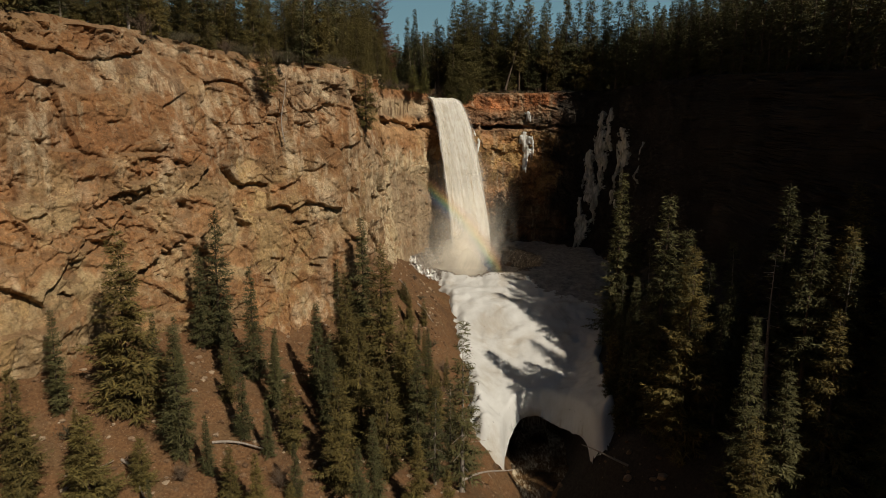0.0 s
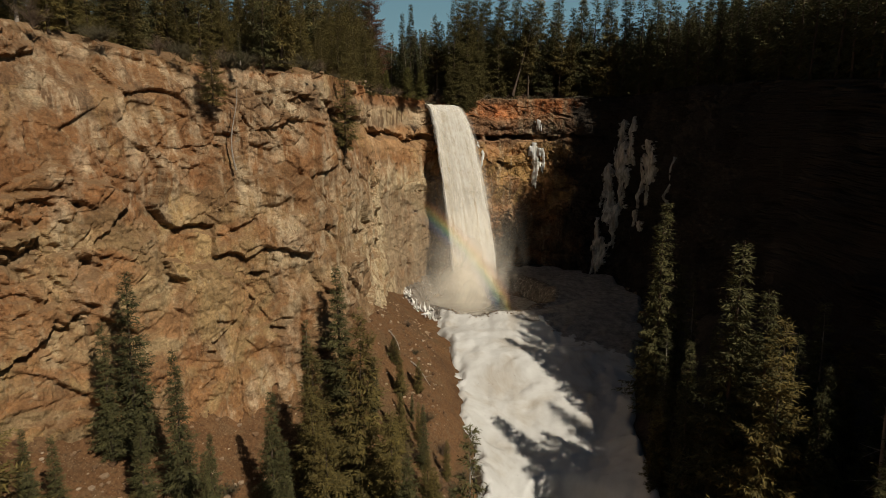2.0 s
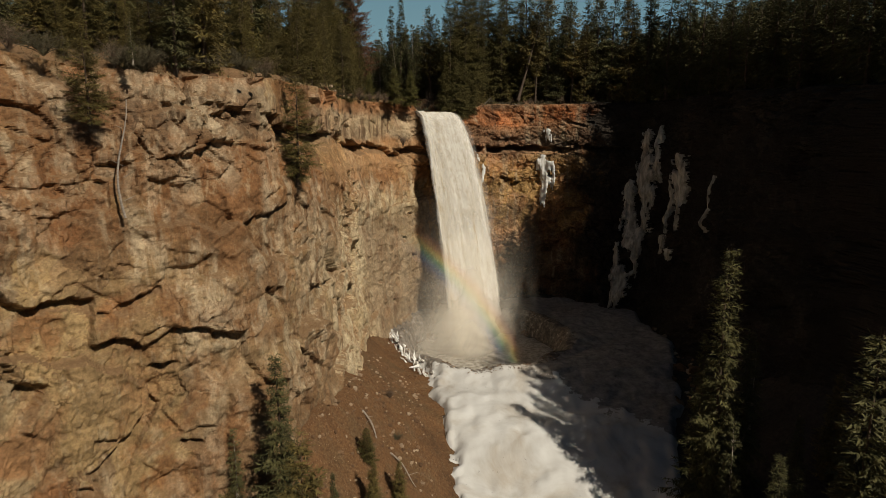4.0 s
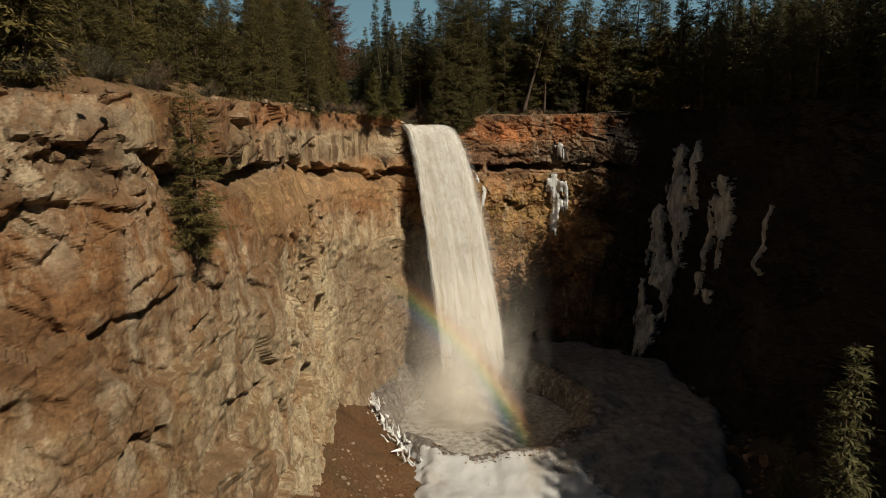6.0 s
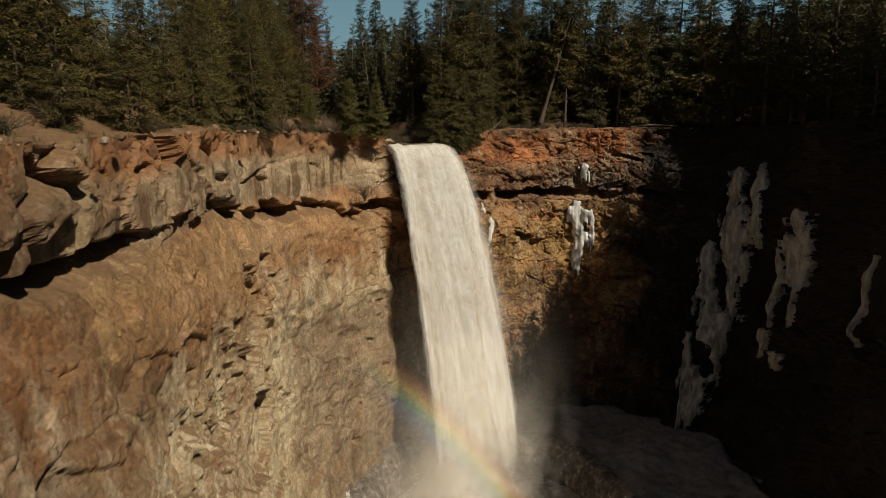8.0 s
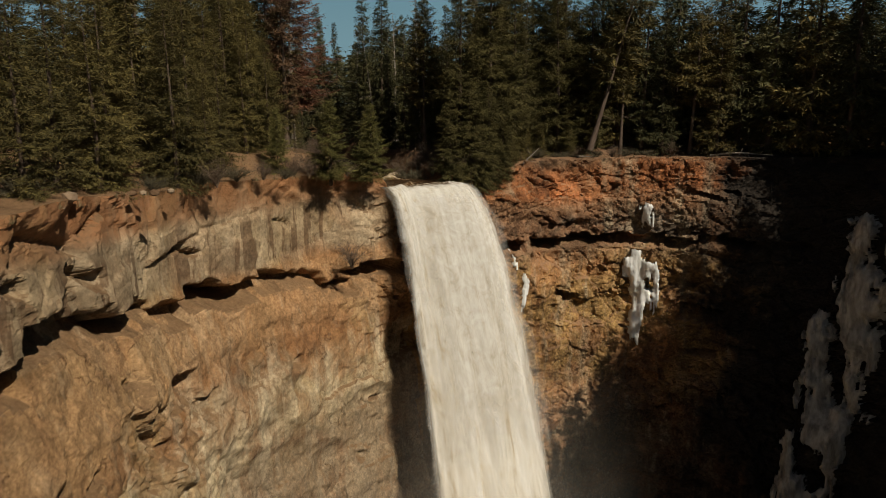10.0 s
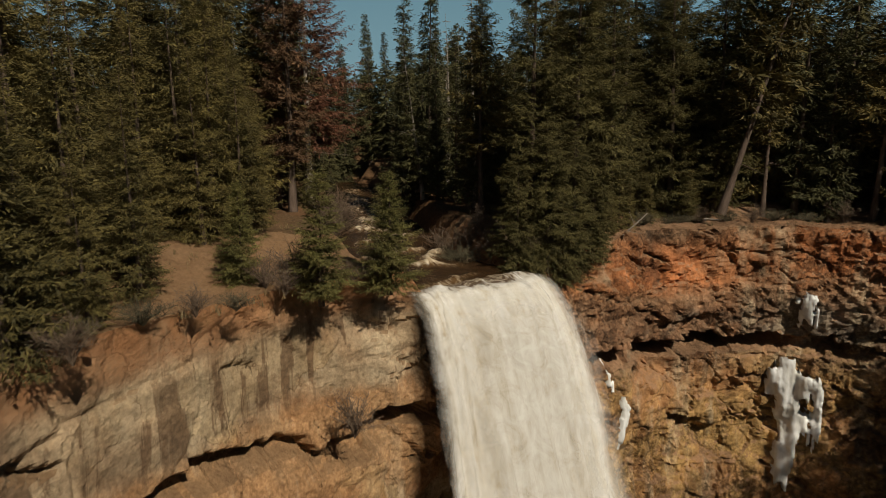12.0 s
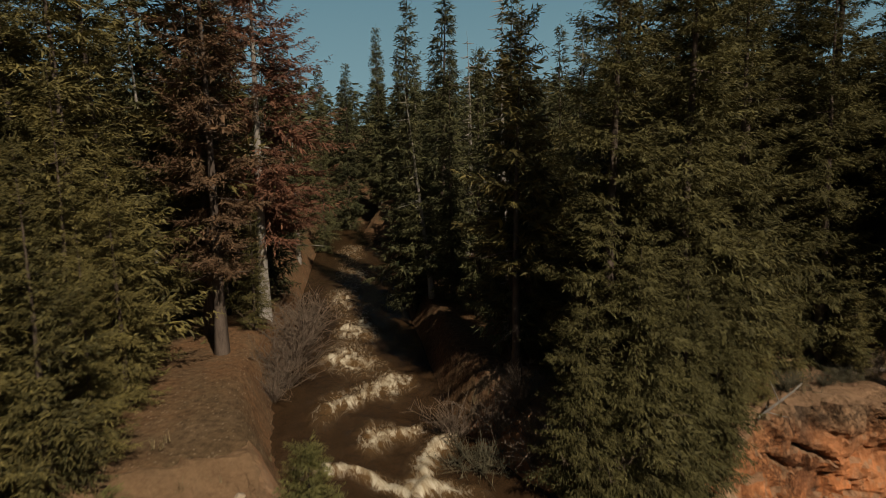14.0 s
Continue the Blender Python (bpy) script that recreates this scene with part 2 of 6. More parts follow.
    rim = n.math("MULTIPLY", beside, n.ramp(n.math("MULTIPLY_ADD", n.math("SUBTRACT", sway, 0.5), 0.05, n.math("MULTIPLY", z, 1 / 52.0)), (0.845, 0.0), (0.858, 1.0)))
    # rusty and black stains down the cap
    runs = n.noise(n.place((0.5, 0.5, 0.045)), 1.0, 7, 0.62, 0.4)
    cap = n.ramp(level, (0.735, 0.0), (0.775, 1.0), (0.83, 0.9), (0.862, 0.0))
    col = n.mix(n.math("MULTIPLY", n.math("MULTIPLY", n.ramp(runs, (0.53, 0.0), (0.56, 1.0)), cap), 0.78), col, (0.12, 0.066, 0.034))
    thin = n.noise(n.place((1.4, 1.4, 0.16)), 1.0, 8, 0.66)
    col = n.mix(n.ramp(thin, (0.34, 0.28), (0.43, 0.0)), col, (0.12, 0.072, 0.042))
    col = n.mix(n.ramp(thin, (0.58, 0.0), (0.66, 0.2)), col, (0.46, 0.37, 0.25))
    grime = n.noise(n.place((0.5, 0.5, 0.6)), 1.0, 10, 0.72)
    col = n.mix(0.7, col, n.ramp(grime, (0.32, 0.5), (0.5, 1.0), (0.68, 1.5)), "MULTIPLY")
    col = n.mix(0.65, col, n.ramp(grain, (0.3, 0.42), (0.7, 1.5)), "MULTIPLY")
    # cracks round the slabs and finer joints inside them
    rift = None
    whole = n.ramp(n.noise(n.place((0.22, 0.22, 0.22)), 1.0, 5, 0.6), (0.56, 0.0), (0.62, 1.0))
    for vec, width in ((v1, 0.008), (warped(0.42, 0.55, 1.3, 0.5), 0.012)):
        edge = n.add("TexVoronoi", Vector=vec, Scale=1.0)
        edge.feature = "DISTANCE_TO_EDGE"
        seam = n.ramp(edge.outputs["Distance"], (0.0, 0.0), (width, 1.0))
        if rift is None:
            rift = n.math("MAXIMUM", seam, n.ramp(n.noise(n.place((0.3, 0.3, 0.3)), 1.0, 5, 0.6), (0.5, 1.0), (0.58, 0.0)))
            whole = n.math("SUBTRACT", 1.0, whole)
        else:
            rift = n.math("MINIMUM", rift, n.math("MAXIMUM", seam, whole))
    col = n.mix(0.75, col, n.mix(rift, (0.38, 0.31, 0.26), (1.0, 1.0, 1.0)), "MULTIPLY")
    col = n.mix(n.math("MULTIPLY", rim, n.ramp(grain, (0.35, 0.35), (0.6, 0.75))), col, (0.34, 0.160, 0.072))
    up = n.add("SeparateXYZ", Vector=n.add("NewGeometry").outputs["Normal"]).outputs[2]
    soil = n.ramp(n.math("ADD", up, n.math("MULTIPLY", n.noise(p, 1.2, 5), 0.3)), (0.76, 0.0), (0.96, 0.85))
    col = n.mix(soil, col, n.ramp(grain, (0.3, (0.15, 0.086, 0.042)), (0.7, (0.26, 0.158, 0.082))))
    chips = n.noise(n.place((1, 1, 1.3)), 1.0, 11, 0.74)
    flute = n.noise(n.place((1.6, 1.6, 0.6)), 1.0, 9, 0.7)
    nor = n.bump(chips, 0.95, 0.35, n.bump(flute, 0.3, 0.25, n.bump(rift, 0.6, 0.2)))
    return n.finish(col, 0.92, nor, 0.2)


ROCK_LEFT = slab_rock("red_tan_lava_rock")
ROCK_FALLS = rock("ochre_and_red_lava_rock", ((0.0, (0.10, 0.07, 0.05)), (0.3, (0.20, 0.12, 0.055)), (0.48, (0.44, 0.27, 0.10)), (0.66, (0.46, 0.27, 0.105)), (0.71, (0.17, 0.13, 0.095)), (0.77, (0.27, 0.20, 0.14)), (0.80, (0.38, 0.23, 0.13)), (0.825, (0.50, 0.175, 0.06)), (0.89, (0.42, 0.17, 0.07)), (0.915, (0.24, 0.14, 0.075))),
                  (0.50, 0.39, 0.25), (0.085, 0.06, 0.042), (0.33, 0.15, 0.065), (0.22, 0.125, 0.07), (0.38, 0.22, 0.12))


def earth():
    n = Nodes("dry_earth_scree_and_shaded_debris")
    p = n.place()
    big = n.noise(n.place((0.09, 0.09, 0.09)), 1.0, 5, 0.6)
    col = n.ramp(big, (0.35, (0.088, 0.048, 0.024)), (0.5, (0.140, 0.073, 0.034)), (0.66, (0.105, 0.065, 0.033)))
    col = n.mix(n.ramp(n.noise(p, 0.5, 6, 0.65), (0.5, 0.0), (0.64, 0.6)), col, (0.13, 0.082, 0.044))
    col = n.mix(0.8, col, n.ramp(n.noise(p, 3.0, 9, 0.75), (0.32, 0.35), (0.68, 1.6)), "MULTIPLY")
    pebbles = n.add("TexVoronoi", Vector=p, Scale=5.5)
    pick = n.math("MULTIPLY", n.math("LESS_THAN", pebbles.outputs["Distance"], 0.28), n.math("GREATER_THAN", n.add("SeparateColor", Color=pebbles.outputs["Color"]).outputs[0], 0.72))
    col = n.mix(n.math("MULTIPLY", pick, 0.55), col, (0.27, 0.19, 0.12))
    # Shade on the east floor is painted in as a dark debris tone.
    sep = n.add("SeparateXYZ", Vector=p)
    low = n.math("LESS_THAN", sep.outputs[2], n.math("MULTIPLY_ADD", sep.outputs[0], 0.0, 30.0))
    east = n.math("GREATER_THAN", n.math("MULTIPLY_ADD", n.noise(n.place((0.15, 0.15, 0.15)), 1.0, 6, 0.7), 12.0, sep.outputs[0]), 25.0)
    floor_shade = n.ramp(n.noise(p, 2.0, 8, 0.7), (0.3, (0.025, 0.021, 0.017)), (0.7, (0.075, 0.06, 0.046)))
    col = n.mix(n.math("MULTIPLY", low, east), col, floor_shade)
    stones = n.add("TexVoronoi", Vector=p, Scale=2.6)
    nor = n.bump(n.ramp(stones.outputs["Distance"], (0.0, 1.0), (0.5, 0.0)), 0.25, 0.1, n.bump(n.noise(p, 2.0, 8, 0.7), 0.8, 0.2))
    return n.finish(col, 0.95, nor, 0.1)


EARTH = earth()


def snow_material():
    n = Nodes("old_snow_dirt_and_painted_shade")
    p = n.place()
    dirt = n.noise(n.place((0.1, 0.1, 0.1)), 1.0, 8, 0.65, 0.5)
    col = n.ramp(dirt, (0.34, (0.40, 0.36, 0.31)), (0.46, (0.49, 0.475, 0.45)), (0.6, (0.56, 0.55, 0.53)))
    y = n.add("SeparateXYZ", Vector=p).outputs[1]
    # Real dirt, spread further east to paint in the shade on the snow.
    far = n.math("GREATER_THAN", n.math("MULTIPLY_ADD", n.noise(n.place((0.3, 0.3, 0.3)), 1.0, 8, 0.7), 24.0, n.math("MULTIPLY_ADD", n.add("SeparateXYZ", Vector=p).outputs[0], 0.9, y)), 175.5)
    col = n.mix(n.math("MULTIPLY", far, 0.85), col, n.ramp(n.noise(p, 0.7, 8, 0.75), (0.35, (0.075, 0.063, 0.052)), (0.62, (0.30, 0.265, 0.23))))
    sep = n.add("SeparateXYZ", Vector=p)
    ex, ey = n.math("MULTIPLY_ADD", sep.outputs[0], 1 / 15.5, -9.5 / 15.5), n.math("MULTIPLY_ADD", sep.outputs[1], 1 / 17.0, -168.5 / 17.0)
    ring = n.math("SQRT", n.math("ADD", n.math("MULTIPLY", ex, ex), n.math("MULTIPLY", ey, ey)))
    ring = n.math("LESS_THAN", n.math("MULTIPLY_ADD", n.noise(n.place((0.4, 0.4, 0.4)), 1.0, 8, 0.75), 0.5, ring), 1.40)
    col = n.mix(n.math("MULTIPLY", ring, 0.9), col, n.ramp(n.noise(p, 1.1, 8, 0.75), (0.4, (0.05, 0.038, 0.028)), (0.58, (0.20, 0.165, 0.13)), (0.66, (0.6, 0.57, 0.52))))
    speck = n.ramp(n.noise(p, 1.4, 6, 0.75), (0.27, 0.25), (0.36, 1.0))
    col = n.mix(0.85, col, speck, "MULTIPLY")
    nor = n.bump(n.noise(p, 0.9, 8, 0.6), 0.22, 0.2)
    return n.finish(col, 0.75, nor, 0.2)


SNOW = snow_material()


def ice_material(name="frozen_seepage_ice", low=(0.55, 0.53, 0.48), high=(0.82, 0.82, 0.80)):
    n = Nodes(name)
    col = n.ramp(n.noise(n.place((1.2, 1.2, 0.3)), 1.0, 6, 0.6), (0.35, low), (0.6, high))
    return n.finish(col, 0.45, n.bump(n.noise(n.place((1, 1, 0.5)), 2.5, 6), 0.6, 0.15), 0.5)


ICE = ice_material()
FOAM = ice_material("churned_pool_foam", (0.17, 0.145, 0.11), (0.44, 0.41, 0.36))
# Darker copy of the wall ice, with the east wall's shade painted in.
SHADE_ICE = ice_material("ice_in_painted_shade", (0.17, 0.155, 0.13), (0.46, 0.435, 0.385))


def foliage(name, dark, light, back=0.25):
    n = Nodes(name)
    rnd = n.add("ObjectInfo").outputs["Random"]
    isl = n.add("NewGeometry").outputs["Random Per Island"]
    t = n.math("ADD", n.math("MULTIPLY", isl, 0.65), n.math("MULTIPLY", rnd, 0.35))
    col = n.ramp(t, (0.1, dark), (0.9, light))
    col = n.mix(0.7, col, n.ramp(n.noise(n.own(), 0.55, 4), (0.32, 0.6), (0.68, 1.35)), "MULTIPLY")
    n.finish(col, 0.7, None, 0.25)
    thin = n.add("BsdfTranslucent", Color=col)
    both = n.add("MixShader", i0=back, i1=n.shader.outputs[0], i2=thin.outputs[0])
    n.tree.links.new(both.outputs[0], n.out.inputs[0])
    return n.mat


SPRUCE = foliage("spruce_needles", (0.041, 0.040, 0.016), (0.116, 0.104, 0.039), 0.12)
FIR = foliage("fir_needles", (0.050, 0.042, 0.014), (0.185, 0.137, 0.041), 0.13)
RUST = foliage("dead_rust_needles", (0.11, 0.05, 0.03), (0.27, 0.12, 0.065))
RUST_DARK = foliage("dull_brown_needles", (0.070, 0.042, 0.022), (0.19, 0.105, 0.052), 0.2)
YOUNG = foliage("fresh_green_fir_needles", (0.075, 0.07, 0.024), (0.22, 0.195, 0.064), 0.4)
# Lit copy of FIR: sunlight is painted in as a slightly lighter tone.
FIR_LIT = foliage("lit_fir_needles", (0.050, 0.043, 0.015), (0.190, 0.147, 0.045), 0.2)
# Shaded copy of the fir needles: the brink firs' shade is painted darker.
BRINK = foliage("shaded_fir_needles", (0.050, 0.044, 0.015), (0.150, 0.124, 0.042), 0.3)
DRY = foliage("bare_twigs", (0.09, 0.06, 0.04), (0.2, 0.14, 0.095), 0.05)
GRASS = foliage("dry_grass", (0.14, 0.10, 0.05), (0.32, 0.24, 0.12), 0.3)
GREY = foliage("grey_sage", (0.060, 0.050, 0.028), (0.135, 0.112, 0.066), 0.1)


def bark_material(name, a, b):
    n = Nodes(name)
    v = n.own((3, 3, 0.6))
    col = n.ramp(n.noise(v, 2.0, 6, 0.7), (0.3, a), (0.7, b))
    return n.finish(col, 0.9, n.bump(n.noise(v, 3.0, 6, 0.7), 0.8, 0.05), 0.15)


BARK = bark_material("bark", (0.05, 0.035, 0.025), (0.14, 0.10, 0.075))
SILVER = bark_material("weathered_dead_wood", (0.16, 0.13, 0.105), (0.36, 0.31, 0.26))


def river_material():
    n = Nodes("brown_river_water")
    uv = n.add("UVMap").outputs[0]
    cut = lambda sx, sy: n.add("Mapping", Vector=uv, Scale=(sx, sy, 1)).outputs[0]
    gather = n.add("Attribute")
    gather.attribute_name = "foam"
    gather = n.math("MULTIPLY_ADD", n.noise(cut(0.2, 0.16), 1.0, 4, 0.55, 0.4), 0.55, n.math("ADD", gather.outputs["Fac"], -0.28))
    ridge = n.noise(cut(1.0, 0.5), 1.0, 10, 0.72, 1.0)
    fine = n.noise(cut(2.2, 0.9), 1.0, 9, 0.72, 0.7)
    line = n.math("ABSOLUTE", n.math("SUBTRACT", n.noise(cut(1.1, 0.45), 1.0, 8, 0.66, 1.2), 0.5))
    lace = n.ramp(line, (0.0, 0.7), (0.015, 0.25), (0.04, 0.0))
    heavy = n.ramp(n.math("ADD", gather, n.math("MULTIPLY", n.math("SUBTRACT", fine, 0.5), 2.6)), (0.62, 0.0), (0.95, 1.0))
    mask = n.math("MAXIMUM", heavy, n.math("MULTIPLY", lace, n.ramp(gather, (0.1, 0.0), (0.6, 0.8))))
    col = n.mix(n.noise(cut(0.8, 0.3), 1.0, 6), (0.020, 0.011, 0.006), (0.062, 0.033, 0.014))
    col = n.mix(n.ramp(gather, (0.1, 0.0), (0.7, 0.8)), col, (0.135, 0.075, 0.03))
    col = n.mix(mask, col, n.mix(n.ramp(fine, (0.4, 0.0), (0.62, 1.0)), (0.28, 0.19, 0.095), (0.60, 0.51, 0.37)))
    return n.finish(col, n.ramp(mask, (0.0, 0.16), (0.6, 0.7)), n.bump(ridge, 0.7, 0.3), 0.4)


RIVER = river_material()


def falls_material(name, thin):
    n = Nodes(name)
    uv = n.add("UVMap").outputs[0]
    cut = lambda sx, sy: n.add("Mapping", Vector=uv, Scale=(sx, sy, 1)).outputs[0]
    long = n.noise(cut(7, 1.6), 1.0, 5, 0.55, 0.4)
    clump = n.noise(cut(12, 22), 1.0, 10, 0.72, 0.7)
    wisp = n.noise(cut(26, 6), 1.0, 7, 0.6, 0.5)
    both = n.math("ADD", n.math("MULTIPLY", long, 0.32), n.math("ADD", n.math("MULTIPLY", clump, 0.46), n.math("MULTIPLY", wisp, 0.22)))
    col = n.ramp(both, (0.39, (0.42, 0.35, 0.25)), (0.46, (0.57, 0.525, 0.45)), (0.58, (0.675, 0.65, 0.605)))
    sep = n.add("SeparateXYZ", Vector=uv)
    brink = n.math("ADD", n.math("MULTIPLY", sep.outputs[1], 2.2), n.math("MULTIPLY", n.noise(cut(22, 7), 1.0, 8, 0.72, 0.8), 1.0))
    if not thin:
        froth = n.ramp(n.noise(cut(11, 50), 1.0, 9, 0.75, 0.8), (0.48, 0.0), (0.58, 0.55), (0.68, 0.9))
        col = n.mix(n.ramp(brink, (0.64, 1.0), (0.72, 0.35), (0.86, 0.0)), col, n.mix(froth, (0.07, 0.041, 0.02), (0.56, 0.47, 0.35)))
    n.finish(col, 0.8, n.bump(both, 0.45, 0.6), 0.15)
    side = n.math("MULTIPLY", n.math("SUBTRACT", 0.5, n.math("ABSOLUTE", n.math("SUBTRACT", sep.outputs[0], 0.5))), 6.5 if not thin else 3.0)
    foot = n.math("MULTIPLY", n.math("SUBTRACT", 1.0, sep.outputs[1]), 7.0)
    dense = n.math("MINIMUM", n.math("MINIMUM", side, foot), 1.0)
    alpha = n.ramp(n.math("ADD", n.math("MULTIPLY", dense, 0.5 if thin else 0.85), n.math("MULTIPLY", both, 0.8)), (0.5, 0.0), (0.95, 0.6 if thin else 1.0))
    if thin:
        alpha = n.math("MULTIPLY", alpha, n.ramp(sep.outputs[1], (0.16, 0.0), (0.4, 1.0)))
    n.put(n.shader.inputs["Alpha"], alpha)
    return n.mat


def mist_material(name, strength, tone):
    n = Nodes(name)
    n.tree.nodes.remove(n.shader)
    uv = n.add("UVMap").outputs[0]
    sep = n.add("SeparateXYZ", Vector=uv)
    wob = n.noise(n.place((0.09, 0.09, 0.09)), 1.0, 4, 0.55, 0.6)
    u = n.math("ADD", sep.outputs[0], n.math("MULTIPLY", n.math("SUBTRACT", wob, 0.5), 0.25))
    across = n.ramp(u, (0.02, 0.0), (0.2, 0.22), (0.36, 0.75), (0.5, 1.0), (0.64, 0.75), (0.8, 0.22), (0.98, 0.0))
    across = n.math("MULTIPLY", across, n.ramp(sep.outputs[0], (0.02, 0.0), (0.22, 1.0), (0.78, 1.0), (0.98, 0.0)))
    up = n.ramp(sep.outputs[1], (0.0, 0.0), (0.1, 0.5), (0.22, 1.0), (0.42, 0.62), (0.7, 0.2), (0.97, 0.0))
    puff = n.ramp(n.noise(n.place((0.13, 0.13, 0.1)), 1.0, 6, 0.6, 0.5), (0.3, 0.45), (0.65, 1.0))
    fac = n.math("MULTIPLY", n.math("MULTIPLY", n.math("MULTIPLY", across, up), puff), strength)
    lit = n.add("AddShader", i0=n.add("BsdfDiffuse", Color=(*tone, 1)).outputs[0], i1=n.add("BsdfTranslucent", Color=(*(0.4 * v for v in tone), 1)).outputs[0])
    out = n.add("MixShader", i0=fac, i1=n.add("BsdfTransparent").outputs[0], i2=lit.outputs[0])
    n.tree.links.new(out.outputs[0], n.out.inputs[0])
    return n.mat


def set_uv(me, uv):
    layer = me.uv_layers.new(name="UVMap")
    idx = np.empty(len(me.loops), np.int32)
    me.loops.foreach_get("vertex_index", idx)
    layer.data.foreach_set("uv", np.asarray(uv, np.float32)[idx].ravel())


# ---- the plan: the foot line of the gorge walls, clockwise, and the stream ----
WALL = [(-95, -260), (-95, -60), (-80, 10), (-66, 40), (-52, 62), (-39.6, 79), (-33.5, 88), (-28.5, 97), (-20.5, 101), (-16, 105.5), (-12.9, 112.5), (-12, 120), (-12.2, 135), (-13.5, 150), (-14.5, 160), (-13.2, 165), (-11.2, 170), (-9, 175), (-6.2, 179), (-4, 183.5),
        (0.2, 187.6), (4.3, 191.5), (8, 194.5), (14.5, 199), (21, 201), (26, 201), (31, 199), (39, 195.5), (46.5, 191), (50, 182), (51, 170), (51, 158), (52, 140), (54, 115), (58, 90), (62, 60), (66, 20), (70, -60), (70, -260)]
STREAM = np.array([(-0.6, 186.6, 45.2), (-5.2, 190.0, 45.6), (-8.6, 194.3, 45.9), (-10.8, 199, 46.2), (-13.6, 207, 46.5), (-18.8, 220, 46.8), (-24.5, 236, 47.2), (-31, 254, 47.8), (-40, 275, 48.6)])


def rounded(line, times):
    line = np.array(line, float)
    for _ in range(times):
        a, b = line[:-1], line[1:]
        line = np.vstack([line[:1], np.stack([0.75 * a + 0.25 * b, 0.25 * a + 0.75 * b], 1).reshape(-1, 2), line[-1:]])
    return line


EDGE = rounded(WALL, 2)
SPLIT = int(np.argmin(np.abs(EDGE[:, 0] - 0.2) + np.abs(EDGE[:, 1] - 187.6)))


def off_line(x, y, line):
    """Distance from points to a line of corners, and how far along it (in corners)."""
    x, y = np.ravel(x).astype(float), np.ravel(y).astype(float)
    best, at = np.full(len(x), 1e9), np.zeros(len(x))
    for k in range(len(line) - 1):
        (ax, ay), (bx, by) = line[k][:2], line[k + 1][:2]
        ux, uy = bx - ax, by - ay
        t = np.clip(((x - ax) * ux + (y - ay) * uy) / (ux * ux + uy * uy), 0, 1)
        d = np.hypot(x - ax - t * ux, y - ay - t * uy)
        near = d < best
        best, at = np.where(near, d, best), np.where(near, k + t, at)
    return best, at


def in_gorge(x, y):
    x, y = np.ravel(x).astype(float), np.ravel(y).astype(float)
    inside = np.zeros(len(x), bool)
    pts = np.vstack([EDGE, EDGE[:1]])
    for (ax, ay), (bx, by) in zip(pts[:-1], pts[1:]):
        if ay != by:
            cross = ((ay > y) != (by > y)) & (x < (bx - ax) * (y - ay) / (by - ay) + ax)
            inside ^= cross
    return inside


def plateau(x, y, out):
    """Height of the forest floor above the gorge, out metres back from its wall."""
    x, y = np.ravel(x).astype(float), np.ravel(y).astype(float)
    near = 1 - smooth(92, 106, y)
    left = np.interp(y, [80, 92, 104, 122, 150, 175], [47.8, 47.2, 45.2, 45.6, 46.9, 46.6]) + (2.4 - near) * smooth(3.5, 11, out)
    right = np.interp(y, [0, 40, 66, 88, 130, 170, 195], [30, 34, 37, 43, 46.5, 48.4, 47.7]) + 0.8 * smooth(3, 10, out)
    flat = 47.6 + 1.3 * smooth(2.5, 9, out)
    right = flat + (right - flat) * smooth(38, 48, x)
    h = left + (right - left) * smooth(5, 13.5, x)
    h = h + 0.07 * np.clip(y - 215, 0, 380) + 0.05 * np.clip(-x - 60, 0, 300) + 0.22 * np.clip(x - 60, 0, 90)
    h = h + 0.35 * fbm(xyz(x / 6, y / 6, 0), 3, 5)
    d, at = off_line(x, y, STREAM)
    bed = np.interp(at, np.arange(len(STREAM)), STREAM[:, 2]) - 0.7
    return bed + (h - bed) * smooth(4.2, 6.4, d)


FLOOR_Y = [-260, 0, 50, 80, 95, 102, 112, 134, 150, 165, 210]
FLOOR_Z = [-48, -36, -31, -27, -23.5, -18.5, -12.5, -3, 0, 0, 0.5]


def stream_bed(x, y):
    """Depth of the channel that the stream has cut under the snow."""
    x, y = np.ravel(x).astype(float), np.ravel(y).astype(float)
    rise = np.clip(np.interp(y, FLOOR_Y, FLOOR_Z) + 23.0, 0, 99)
    return (3.4 + 0.85 * rise) * np.exp(-((x - 17.6) / 7.8) ** 4) * (1 - smooth(116, 124, y))


def gorge_floor(x, y):
    x, y = np.ravel(x).astype(float), np.ravel(y).astype(float)
    dl, _ = off_line(x, y, EDGE[: SPLIT + 1])
    dr, _ = off_line(x, y, EDGE[SPLIT:])
    base = np.interp(y, FLOOR_Y, FLOOR_Z)
    tl = np.interp(y, [0, 60, 72, 100, 115, 130, 147, 160, 176], [6, 11, 12, 9, 9.5, 9, 7, 4, 0.2]) - np.interp(y, [60, 75, 88, 110, 150, 170], [0.6, 0.7, 1.0, 1.12, 0.9, 0.6]) * (dl - 1)
    tr = np.interp(y, [0, 60, 90, 120, 158, 180, 192], [0, 5, 8, 10, 4, 1.5, 0.5]) - 0.78 * (dr - 1)
    h = np.logaddexp(np.logaddexp(base / 0.8, tl / 0.8), tr / 0.8) * 0.8
    h = h - stream_bed(x, y)
    bowl = 1 - smooth(0.55, 1.0, np.hypot((x - 9.5) / 18.0, (y - 168.5) / 19.5))
    h = h - 6 * bowl
    return h + 0.9 * fbm(xyz(x / 7, y / 7, 0), 4, 9) + 0.42 * fbm(xyz(x / 1.8, y / 1.8, 0), 4, 19)


